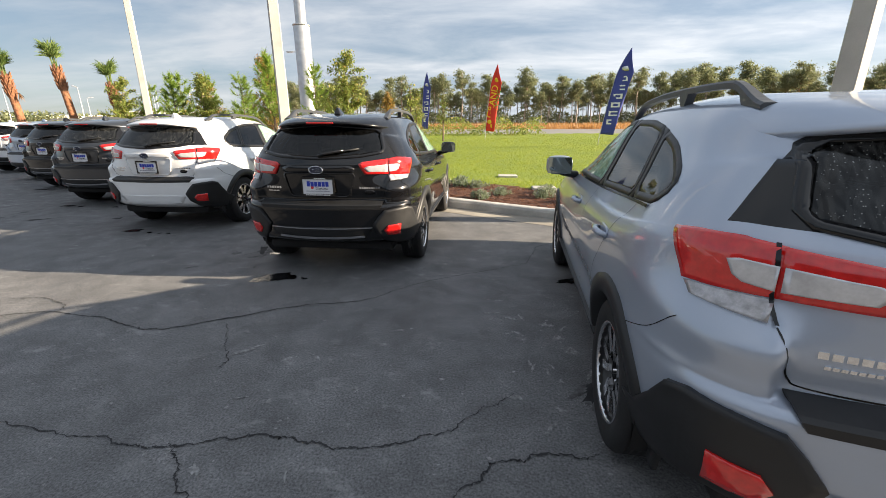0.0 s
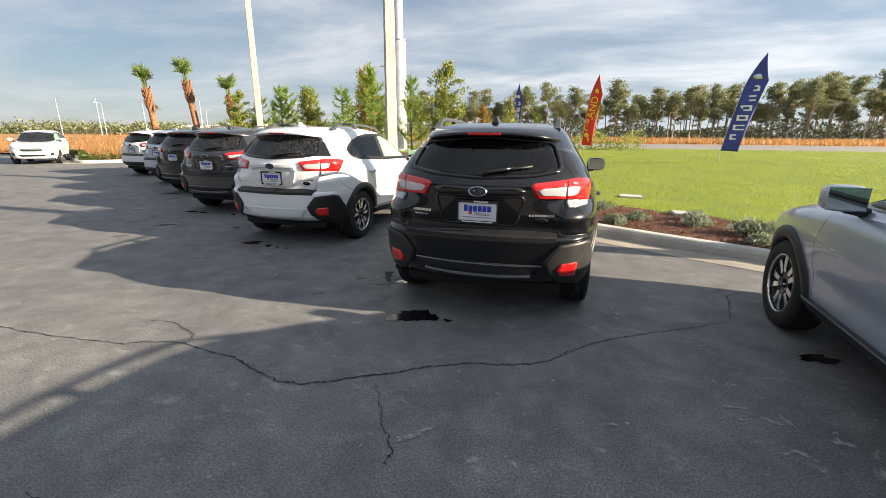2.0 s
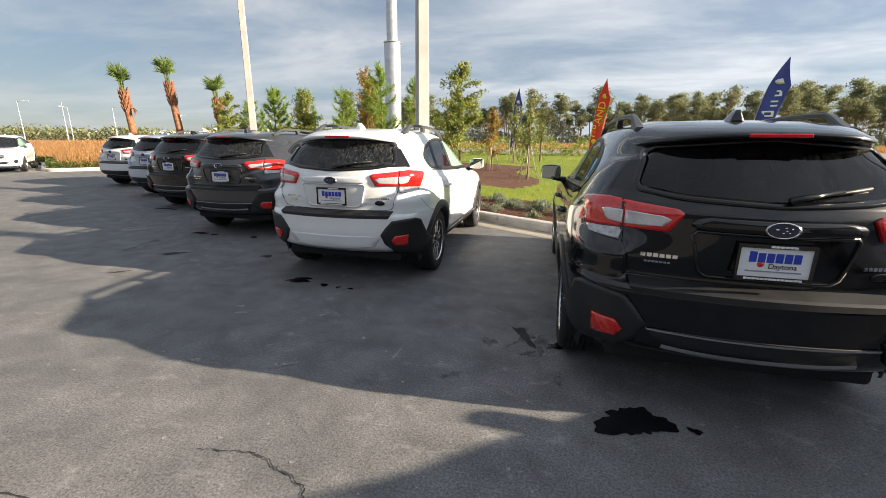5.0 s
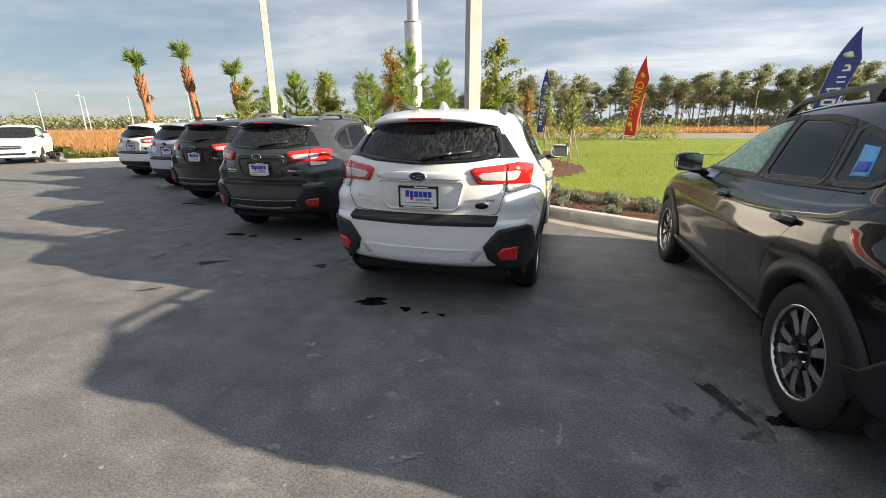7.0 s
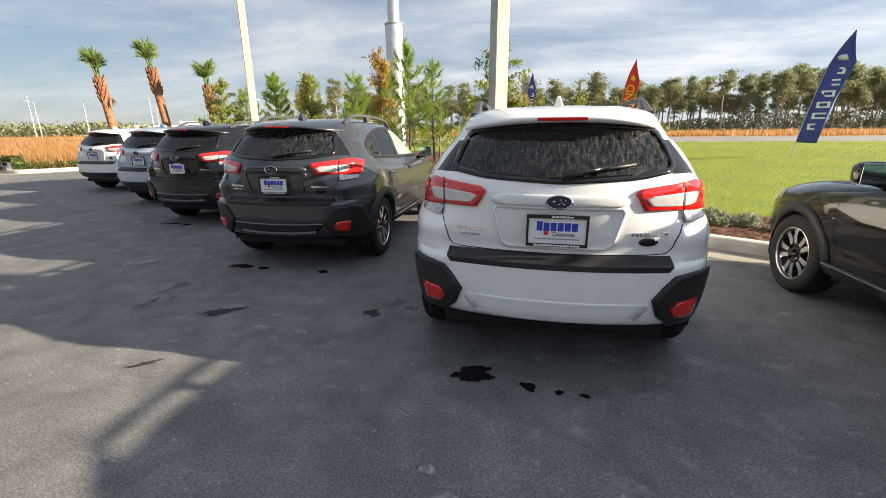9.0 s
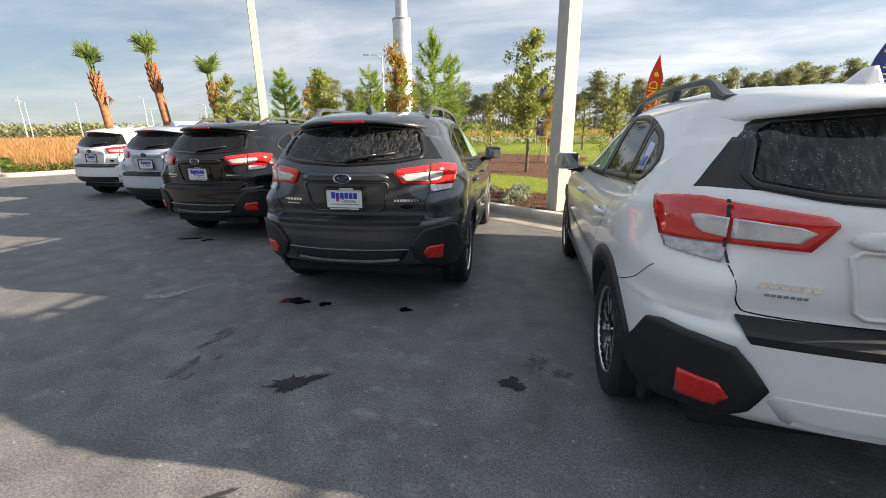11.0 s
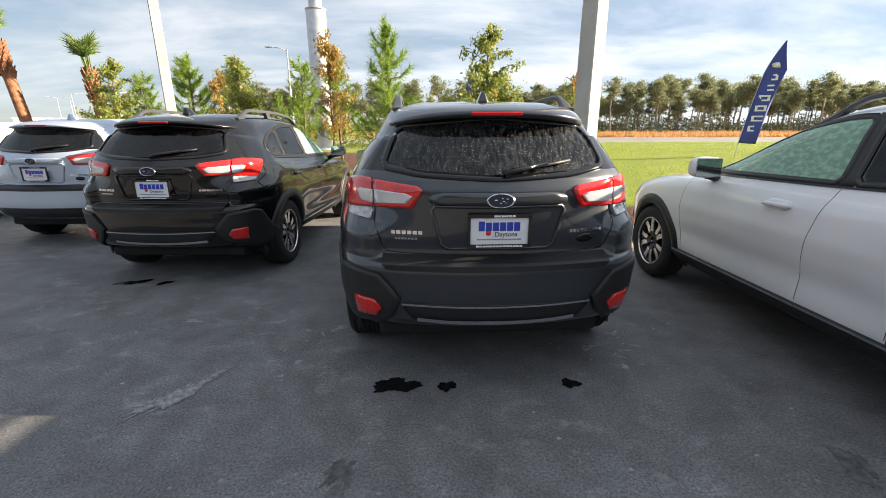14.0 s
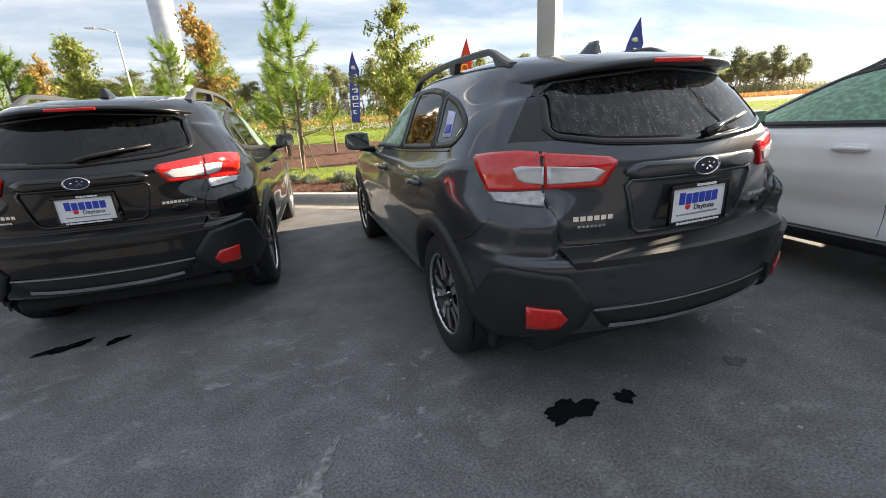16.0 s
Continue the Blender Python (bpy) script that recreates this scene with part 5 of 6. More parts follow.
# ---------- feather flags ----------
def feather_flag(x, y, height, width, lean, turn, cloth, label, grand=False):
    z0 = float(rise(x, y))
    ob = new("feather_flag")
    ob.matrix_basis = pose(x, y, z0 - 0.03, 0, 0, turn)
    path = []
    for k in range(22):
        u = k / 21
        path.append((lean * u ** 1.3 * height + 0.55 * width * max(0, u - 0.72) ** 1.6 * 6, 0, u * height))
    pole = part("flag_pole", tube("flag_pole", path, [0.018 - 0.012 * k / 21 for k in range(22)], STEEL, 6), ob, "thin bent pole")
    verts, faces, rows, cols = [], [], 30, 8
    for i in range(rows + 1):
        u = 0.13 + (1 - 0.13) * i / rows
        k = u * 21
        a = int(min(k, 20)); f = k - a
        px = path[a][0] * (1 - f) + path[a + 1][0] * f
        w = width * min(1, (1 - u) * 4.2 + 0.02) if u > 0.76 else width * (0.86 + 0.14 * (u - 0.13) / 0.63)
        for j in range(cols + 1):
            s = j / cols
            verts.append((px + s * w, 0.05 * math.sin(u * 9 + s * 3) * s, u * height - 0.10 * height * 0.13 * s + 0.02 * s))
    for i in range(rows):
        for j in range(cols):
            a = i * (cols + 1) + j
            faces.append((a, a + 1, a + cols + 2, a + cols + 1))
    sail = mesh_from("sail", verts, faces, cloth, True)
    so = part("sail", sail, ob)
    mod = so.modifiers.new("thick", "SOLIDIFY"); mod.thickness = 0.004

    def at_cloth(u):
        k = u * 21
        a = int(min(k, 20)); f = k - a
        return path[a][0] * (1 - f) + path[a + 1][0] * f
    if not grand:   # brand letters as plain white bars, and an oval mark
        for i in range(6):
            u = 0.70 - i * 0.088
            bw, bh = width * 0.56, height * 0.052
            for dz in (-0.36, 0.36):
                part("print_bar", block("print_bar", (bw, 0.012, bh * 0.26), (at_cloth(u) + width * 0.5, -0.0 + 0.03 * math.sin(u * 9 + 1.5), u * height + dz * bh), FLAG_WHITE, 0), so)
            for dx in ((-0.39, 0.39), (-0.39,), (-0.39, 0.39))[i % 3]:
                part("print_bar", block("print_bar", (bw * 0.22, 0.012, bh * 0.5), (at_cloth(u) + width * 0.5 + dx * bw, 0.03 * math.sin(u * 9 + 1.5), u * height), FLAG_WHITE, 0), so)
        u = 0.80
        part("oval_mark", lathe("oval_mark", [(0.0, 0.014), (1.0, 0.014), (1.0, -0.014), (0.0, -0.014)], FLAG_WHITE, 24, "z"), so, "pale oval mark", pose(at_cloth(u) + width * 0.46, 0.03 * math.sin(u * 9 + 1.5), u * height, 90) @ Matrix.Diagonal((width * 0.30, height * 0.024, 1, 1)))
    else:
        cu = bpy.data.curves.new("grand_text", "FONT")
        cu.body, cu.size, cu.extrude, cu.align_x, cu.align_y = "GRAND", width * 0.85, 0.012, "CENTER", "CENTER"
        tmp = bpy.data.objects.new("tmp", cu)
        scene.collection.objects.link(tmp)
        dg = bpy.context.evaluated_depsgraph_get()
        me = bpy.data.meshes.new_from_object(tmp.evaluated_get(dg))
        bpy.data.objects.remove(tmp)
        me.materials.clear(); me.materials.append(FLAG_YELLOW)
        u = 0.52
        part("lettering", me, so, "yellow word GRAND", pose(at_cloth(u) + width * 0.38, 0.03 * math.sin(u * 9 + 1.5), u * height, 90, 0, 0) @ pose(0, 0, 0, 0, 0, 80))
        cu = bpy.data.curves.new("opening_text", "FONT")
        cu.body, cu.size, cu.extrude, cu.align_x, cu.align_y = "OPENING", width * 0.48, 0.012, "CENTER", "CENTER"
        tmp = bpy.data.objects.new("tmp", cu)
        scene.collection.objects.link(tmp)
        dg = bpy.context.evaluated_depsgraph_get()
        me = bpy.data.meshes.new_from_object(tmp.evaluated_get(dg))
        bpy.data.objects.remove(tmp)
        me.materials.clear(); me.materials.append(FLAG_GREEN)
        part("lettering", me, so, "green word OPENING", pose(at_cloth(u) + width * 0.80, 0.03 * math.sin(u * 9 + 2.2), u * height, 90, 0, 0) @ pose(0, 0, 0, 0, 0, 80))
        for u, dx in ((0.80, 0.45), (0.255, 0.30), (0.20, 0.6)):
            part("dot_mark", lathe("dot_mark", [(0.0, 0.014), (0.13, 0.014), (0.13, -0.014), (0.0, -0.014)], FLAG_YELLOW, 16, "z"), so, "yellow balloon dot", pose(at_cloth(u) + width * dx, 0.03 * math.sin(u * 9 + 1.5), u * height, 90))
    return tagged(ob, label, "flag", "feather flags")


feather_flag(13.3, 15.3, 4.55, 0.74, 0.17, -18, FLAG_BLUE, "tall navy blue feather flag with white print on the lawn")
feather_flag(7.6, 20.7, 4.55, 0.66, 0.09, -10, FLAG_RED, "red feather flag lettered in yellow on the lawn", True)
feather_flag(2.72, 26.4, 4.75, 0.66, 0.06, -25, FLAG_BLUE, "narrow navy blue feather flag seen almost edge-on")


# ---------- plants ----------
def leaf_quads(centres, size, long=1.0, droop=0.0, gen=rng):
    """Diamond leaves at the centres, turned at random."""
    n = len(centres)
    c = np.asarray(centres, float)
    d = gen.normal(size=(n, 3)); d[:, 2] -= droop
    d /= np.linalg.norm(d, axis=1)[:, None]
    e = np.cross(d, gen.normal(size=(n, 3))); e /= np.linalg.norm(e, axis=1)[:, None]
    s = size * (0.6 + 0.8 * gen.random(n))[:, None]
    v = np.stack([c - d * s * long, c + e * s * 0.5, c + d * s * long, c - e * s * 0.5], 1).reshape(-1, 3)
    return v, np.arange(4 * n).reshape(-1, 4)


def blades(starts, ends, width, gen=rng):
    """Thin triangles from starts to ends."""
    a, b = np.asarray(starts, float), np.asarray(ends, float)
    n = len(a)
    d = b - a
    e = np.cross(d, gen.normal(size=(n, 3))); e /= np.maximum(1e-9, np.linalg.norm(e, axis=1))[:, None]
    v = np.stack([a - e * width, a + e * width, b], 1).reshape(-1, 3)
    return v, np.arange(3 * n).reshape(-1, 3)


def limbs_mesh(paths, material):
    """Several tapered limbs in one mesh."""
    verts, faces = [], []
    for pts, r0, r1 in paths:
        pts = [Vector(p) for p in pts]
        b = len(verts)
        for i, p in enumerate(pts):
            d = (pts[min(i + 1, len(pts) - 1)] - pts[max(i - 1, 0)]).normalized()
            u = d.cross(Vector((0.3, 0.9, 0.2))).normalized()
            w = d.cross(u)
            r = r0 + (r1 - r0) * i / (len(pts) - 1)
            for k in range(6):
                a = k * math.pi / 3
                verts.append(p + (u * math.cos(a) + w * math.sin(a)) * r)
        for i in range(len(pts) - 1):
            for k in range(6):
                q = (k + 1) % 6
                faces.append((b + i * 6 + k, b + i * 6 + q, b + (i + 1) * 6 + q, b + (i + 1) * 6 + k))
    return mesh_from("trunk", verts, faces, material, True)


def young_pine(seed, h):
    g = np.random.default_rng(seed)
    t = new("pine_tree")
    bend = g.normal(0, 0.05, 2)
    def stem(u):
        return np.array((bend[0] * math.sin(u * 3) * h * 0.3, bend[1] * math.sin(u * 2.5) * h * 0.3, u * h))
    paths = [([stem(u) for u in np.linspace(0, 1, 9)], 0.055, 0.012)]
    A, B = [], []
    def tuft(p, d, n, ln):
        d = d / np.linalg.norm(d)
        dirs = g.normal(size=(n, 3)) * 0.62 + d
        dirs /= np.linalg.norm(dirs, axis=1)[:, None]
        st = p + d * g.uniform(-0.22, 0.06, (n, 1)) * 1.2
        en = st + dirs * ln * g.uniform(0.7, 1.15, (n, 1))
        en[:, 2] -= 0.03
        A.append(st); B.append(en)
    for u in np.arange(0.24, 0.97, 0.085):
        reach = h * (0.26 * (1 - u) + 0.05) * g.uniform(0.8, 1.15)
        for k in range(5):
            a = g.uniform(0, 6.28)
            p0 = stem(u + g.uniform(-0.02, 0.02))
            out = np.array((math.cos(a), math.sin(a), 0))
            p1 = p0 + out * reach * 0.55 + np.array((0, 0, reach * 0.12))
            p2 = p0 + out * reach * 0.9 + np.array((0, 0, reach * 0.48))
            paths.append(([p0, p1, p2], 0.014, 0.006))
            for q, d, cnt in ((p1, p2 - p0, 20), (p1 * 0.45 + p2 * 0.55, p2 - p1, 34), (p2, p2 - p1 + np.array((0, 0, 0.12)), 44)):
                tuft(q, d, cnt, 0.25)
    for u in np.linspace(0.45, 1.0, 12):
        tuft(stem(u), np.array((0.05, 0, 1.0)), 40, 0.24)
    part("trunk", limbs_mesh(paths, BARK), t)
    v, f = blades(np.vstack(A), np.vstack(B), 0.009, g)
    part("crown", mesh_from("crown", v, f, NEEDLE), t, "bright green needle tufts")
    return tagged(t, "young pine with bright green needle tufts", "tree", "young pines")


def feathery_tree(seed, h, spread, foliage, label, leaves=75):
    """A slender bald cypress: fine drooping sprays on rising limbs."""
    g = np.random.default_rng(seed)
    t = new("cypress_tree")
    paths = [([(0.03 * math.sin(u * 5) * h * 0.1, 0, u * h) for u in np.linspace(0, 1, 10)], 0.06, 0.008)]
    P = []
    for k in range(58):
        u = 0.22 + 0.76 * g.random() ** 0.85
        reach = spread * (1.08 - u) ** 0.75 * g.uniform(0.45, 1.1)
        a = g.uniform(0, 6.28)
        o = np.array((math.cos(a), math.sin(a), 0))
        p0 = np.array((0, 0, u * h))
        p1 = p0 + o * reach * 0.5 + np.array((0, 0, reach * 0.35))
        p2 = p0 + o * reach + np.array((0, 0, reach * (0.30 + 0.25 * g.random())))
        paths.append(([p0, p1, p2], 0.013, 0.004))
        n = int(leaves * (0.5 + reach / spread))
        s = g.random(n) ** 0.8
        q = np.where(s[:, None] < 0.5, p0 + (p1 - p0) * s[:, None] * 2, p1 + (p2 - p1) * (s[:, None] - 0.5) * 2)
        q = q + g.normal(0, 0.055, (n, 3)) * (0.5 + s[:, None])
        q[:, 2] -= np.abs(g.normal(0, 0.08, n))
        P.append(q)
    part("trunk", limbs_mesh(paths, BARK), t)
    v, f = leaf_quads(np.vstack(P), 0.047, 1.25, 0.7, g)
    part("crown", mesh_from("crown", v, f, foliage), t)
    return tagged(t, label, "tree", "cypress trees")


def palm(x, y, h, lean, turn, seed):
    """A freshly planted cabbage palm: fibrous trunk, old leaf stubs, fronds tied upright."""
    g = np.random.default_rng(seed)
    t = new("palm_tree")
    t.matrix_basis = pose(x, y, float(rise(x, y)) - 0.05, 0, 0, turn)
    trunk_h = h * 0.73
    path = [(lean * (u ** 1.4) * h * 0.5, 0, u * trunk_h) for u in np.linspace(0, 1, 12)]
    part("trunk", tube("trunk", path, [0.18 - 0.03 * u for u in np.linspace(0, 1, 12)], PALM_BARK, 12), t, "reddish fibrous palm trunk")
    top = np.array(path[-1])
    axis = np.array((lean * 0.7, 0, 1.0)); axis /= np.linalg.norm(axis)
    verts, faces = [], []
    for k in range(46):      # crossed leaf stubs under the crown
        a = k * 2.4
        zz = -0.95 + 1.05 * k / 46
        o = np.array((math.cos(a), math.sin(a), 0)); s = np.array((-math.sin(a), math.cos(a), 0))
        base = top + axis * zz + o * 0.13
        tip = base + o * 0.09 + np.array((0, 0, 0.27)) + s * 0.06
        b = len(verts)
        for q, w, d in ((base, 0.075, 0.0), (tip, 0.028, 0.0)):
            verts += [q - s * w + o * 0.0, q + s * w, q + s * w + o * 0.03, q - s * w + o * 0.03]
        faces += [(b, b + 1, b + 5, b + 4), (b + 1, b + 2, b + 6, b + 5), (b + 2, b + 3, b + 7, b + 6), (b + 3, b, b + 4, b + 7), (b + 4, b + 5, b + 6, b + 7)]
    part("stub_ring", mesh_from("stub_ring", verts, faces, PALM_BARK), t, "crossed old leaf stubs")
    for k in range(11):
        a = k * 2.4 + g.uniform(-0.3, 0.3)
        flare = 0.10 + 0.30 * (k / 11) ** 1.2
        o = np.array((math.cos(a), math.sin(a), 0))
        stalk_end = top + axis * g.uniform(0.55, 1.0) + o * flare * 0.5
        d = axis + o * flare * 1.6; d /= np.linalg.norm(d)
        s = np.cross(d, o); s /= np.linalg.norm(s)
        A, B = [], []
        for j in range(20):
            fan = (j / 19 - 0.5) * 2.3
            dj = d * math.cos(fan) + s * math.sin(fan)
            ln = g.uniform(0.58, 0.82) * (1 - 0.25 * abs(fan) / 1.15)
            mid = stalk_end + dj * ln * 0.6
            end = mid + (dj * 0.4 + np.array((0, 0, -0.30 * (0.3 + flare)))) * ln + o * 0.05
            A += [stalk_end, mid - dj * 0.10]; B += [mid + dj * 0.12, end]
        v, f = blades(A, B, 0.022, g)
        fr = part("frond", mesh_from("frond", v, f, FROND), t)
        part("stalk", tube("stalk", [top + axis * -0.1 + o * 0.08, (top + stalk_end) / 2 + o * 0.02, stalk_end], [0.028, 0.02, 0.012], FROND, 5), fr)
    if seed == 1:
        A, B = [], []
        st = top + axis * -0.55 + np.array((0.45, 0, -0.15))
        for j in range(16):
            A.append(st); B.append(st + np.array((g.uniform(-0.1, 0.28), g.uniform(-0.15, 0.15), -g.uniform(0.25, 0.45))))
        v, f = blades(A, B, 0.025, g)
        dd = part("dead_frond", mesh_from("dead_frond", v, f, DEAD), t, "hanging brown frond")
        part("stalk", tube("stalk", [top + axis * -0.75 + np.array((0.12, 0, 0)), st], [0.02, 0.012], DEAD, 5), dd)
    return tagged(t, "cabbage palm with reddish trunk and upright green fronds", "palm tree", "palms")


palm(-15.9, 13.0, 4.95, -0.13, 0, 1)
palm(-13.45, 13.5, 5.45, -0.16, 0, 2)
palm(-11.2, 13.7, 4.35, -0.06, 0, 3)


def put(proto, spots):
    """Copies of a plant at (x, y, size, turn); the first spot takes the plant itself."""
    for k, (x, y, s, turn) in enumerate(spots):
        m = pose(x, y, float(rise(x, y)) - 0.03, 0, 0, turn) @ Matrix.Diagonal((s, s, s, 1))
        if k == 0:
            proto.matrix_basis = m
        else:
            c = copy_thing(proto, m)
            c.matrix_basis = m


put(young_pine(11, 4.0), [(-11.9, 16.3, 0.62, 0), (-8.05, 13.6, 0.95, 40), (-3.2, 14.4, 0.98, 80), (-6.3, 17.2, 0.72, 200)])
put(young_pine(12, 4.2), [(-9.4, 16.0, 0.98, 0), (-1.4, 15.5, 1.05, 70), (-5.0, 15.8, 0.7, 130), (-6.9, 14.6, 0.93, 250)])
put(young_pine(13, 4.1), [(-1.2, 10.0, 1.0, 0), (-4.3, 13.0, 0.9, 120), (-10.5, 15.4, 0.85, 300), (-12.9, 19.5, 0.8, 20)])
put(feathery_tree(21, 4.35, 1.75, CYPRESS, "feathery bald cypress with yellow-green foliage", 120), [(1.72, 10.75, 0.97, 0), (-10.2, 13.0, 0.83, 60), (-6.4, 13.4, 0.86, 140)])
put(feathery_tree(22, 4.7, 1.4, RUSTY, "feathery bald cypress turning rusty orange", 80), [(-3.5, 14.3, 1.02, 0), (2.6, 14.6, 0.62, 100), (-9.0, 18.0, 0.85, 220)])
put(feathery_tree(23, 3.2, 0.8, CYPRESS, "thin sparse sapling with few leaves", 16), [(4.35, 10.9, 0.92, 0), (0.3, 15.5, 0.9, 60), (3.4, 19.0, 1.0, 200), (4.9, 20.5, 0.9, 20), (-1.5, 17.5, 0.9, 90)])


def stakes():
    """Thin pale stakes that hold the young trees."""
    for x, y in ((-1.2, 10.0), (2.6, 14.6), (4.35, 10.9), (3.4, 19.0)):
        for a in (0.4, 2.5, 4.6):
            z0 = float(rise(x, y))
            p = (x + 0.42 * math.cos(a), y + 0.42 * math.sin(a), z0 - 0.03)
            ob = new("tree_stake", tube("tree_stake", [p, (x + 0.06 * math.cos(a), y + 0.06 * math.sin(a), z0 + 1.25)], 0.016, PALE_BARK, 6))
            tagged(ob, "thin weathered wooden stake propping a young tree", "stake", "tree stakes")


stakes()


def sage(seed):
    g = np.random.default_rng(seed)
    t = new("sage_shrub")
    n = 560
    a = g.uniform(0, 6.28, n)
    lobe = 0.20 + 0.07 * np.sin(3 * a + seed) + 0.05 * np.sin(5 * a + 2 * seed)
    r = np.sqrt(g.random(n)) * lobe * 1.15
    z = 0.02 + g.random(n) ** 0.7 * (0.13 + 0.16 * np.abs(np.sin(4.5 * a + seed)) * np.maximum(0.1, 1 - r / 0.34))
    v, f = leaf_quads(np.stack([r * np.cos(a), r * np.sin(a), z], 1), 0.024, 1.7, -0.9, g)
    part("foliage", mesh_from("foliage", v, f, SHRUB), t)
    st = [([(0, 0, -0.03), (0.5 * q * math.cos(b), 0.5 * q * math.sin(b), 0.12), (q * math.cos(b), q * math.sin(b), 0.24)], 0.006, 0.003) for b, q in zip(np.linspace(0, 6, 9), g.uniform(0.06, 0.2, 9))]
    part("stems", limbs_mesh(st, BARK), t)
    return tagged(t, "low silvery sage shrub with mauve tips in mulch", "shrub", "sage shrubs")


shrubs = [[], [], []]
g5 = np.random.default_rng(5)
k = 0
for x in np.arange(-4.5, 14.5, 0.42):
    for row in (0.55, 1.15, 1.75):
        if g5.random() < 0.42:
            xx = x + g5.uniform(-0.15, 0.15)
            yy = float(kerb_y(xx)) + row * 1.12 + g5.uniform(-0.12, 0.12)
            if math.hypot(xx - 2.04, yy - 4.02) > 0.5 and math.hypot(xx - 12.3, yy + 0.55) > 0.5:
                shrubs[k % 3].append((xx, yy, g5.uniform(0.55, 1.0), g5.uniform(0, 360)))
                k += 1
for s, spots in zip((31, 32, 33), shrubs):
    put(sage(s), spots)

# loose wood chips on the beds
N = 26000
cx = rng.uniform(-6, 14, N); band = rng.random(N)
cy = kerb_y(cx) + np.where(band < 0.62, 0.2 + 2.3 * rng.random(N), 5.4 + 9 * rng.random(N))
ok = (band < 0.62) | (cx < 4.3)
cx, cy = cx[ok], cy[ok]
c = np.stack([cx, cy, rise(cx, cy) + 0.012], 1)
d = rng.normal(size=c.shape); d[:, 2] *= 0.25; d /= np.linalg.norm(d, axis=1)[:, None]
e = np.cross(d, np.array((0.1, 0.1, 1.0)) + rng.normal(0, 0.25, c.shape)); e /= np.linalg.norm(e, axis=1)[:, None]
s1 = rng.uniform(0.02, 0.055, len(c))[:, None]; s2 = rng.uniform(0.006, 0.016, len(c))[:, None]
v = np.stack([c - d * s1, c + e * s2, c + d * s1, c - e * s2], 1).reshape(-1, 3)
tagged(new("mulch_chips", mesh_from("mulch_chips", v, np.arange(len(v)).reshape(-1, 4), CHIPS)), "loose reddish brown wood chips", "mulch", kind="stuff")

# grass blades, thickest near the kerb
def scatter_blades(name, n, sample, hmin, hmax, width, material, label, lean=0.5):
    x, y = sample(n)
    ok = np.array([zone(a, b) in ((0,) if name == "grass" else (2,)) for a, b in zip(x, y)])
    x, y = x[ok], y[ok]
    a = np.stack([x, y, rise(x, y) - 0.01], 1)
    b = a + np.stack([rng.normal(0, lean, len(x)), rng.normal(0, lean, len(x)), np.ones(len(x))], 1) * rng.uniform(hmin, hmax, len(x))[:, None]
    v, f = blades(a, b, width)
    return tagged(new(name, mesh_from(name, v, f, material)), label, "grass", kind="stuff")


def near_lawn(n):
    x = rng.uniform(-4, 20, n)
    return x, kerb_y(x) + 1.9 + 22 * rng.random(n) ** 1.9


def far_lawn(n):
    x = rng.uniform(0, 45, n)
    return x, kerb_y(x) + 5 + 34 * rng.random(n)


scatter_blades("grass", 95000, near_lawn, 0.03, 0.085, 0.0045, BLADES, "short bright green lawn grass", 0.6)
scatter_blades("grass", 45000, far_lawn, 0.03, 0.065, 0.012, BLADES, "bright green lawn grass further off", 0.6)


def dry_left(n):
    x = -13 - 50 * rng.random(n) ** 1.5
    return x, kerb_y(x) + 0.8 + 60 * rng.random(n) ** 1.7


def dry_far(n):
    return rng.uniform(-40, 130, n), 39.0 + 30 * rng.random(n) ** 1.3


scatter_blades("dry_grass", 42000, dry_left, 0.25, 0.75, 0.016, REEDS, "tall dry orange grass", 0.3)
scatter_blades("dry_grass", 42000, dry_far, 0.3, 0.8, 0.04, REEDS, "dry orange grass beyond the road", 0.3)
xw = -12.8 - 14 * rng.random(5200); yw = kerb_y(xw) + 0.25 + 1.7 * rng.random(5200) ** 1.4
v, f = leaf_quads(np.stack([xw, yw, rise(xw, yw) + 0.28 * rng.random(5200)], 1), 0.055, 1.2)
tagged(new("weeds", mesh_from("weeds", v, f, WEEDS)), "low green weeds along the kerb", "weeds", kind="stuff")

# ---------- the far pine wood ----------
def tall_pine(seed, h):
    g = np.random.default_rng(seed)
    t = new("tall_pine")
    paths = [([(0.25 * math.sin(u * 4 + seed), 0.2 * math.sin(u * 3), u * h) for u in np.linspace(0, 1, 7)], 0.17, 0.05)]
    P = []
    base = g.uniform(0.42, 0.62)
    for k in range(24):
        u = base + (1 - base) * g.random() ** 0.8
        a = g.uniform(0, 6.28)
        r = h * 0.17 * (1.15 - u) ** 0.5 * g.uniform(0.4, 1.25)
        p0 = np.array((0.2 * math.sin(u * 4 + seed), 0, u * h - 0.3))
        p1 = p0 + np.array((math.cos(a) * r, math.sin(a) * r, 0.25 + 0.3 * r))
        paths.append(([p0, (p0 + p1) / 2 + np.array((0, 0, 0.05)), p1], 0.05, 0.02))
        n = 110
        P.append(p1 + g.normal(0, 1, (n, 3)) * np.array((0.50, 0.50, 0.24)) * g.uniform(0.6, 1.2))
    part("trunk", limbs_mesh(paths, PALE_BARK), t)
    v, f = leaf_quads(np.vstack(P), 0.135, 1.2, 0.0, g)
    part("crown", mesh_from("crown", v, f, NEEDLE_FAR), t)
    return tagged(t, "tall pine with bare trunk and clumped dark crown", "tree", "far pines")


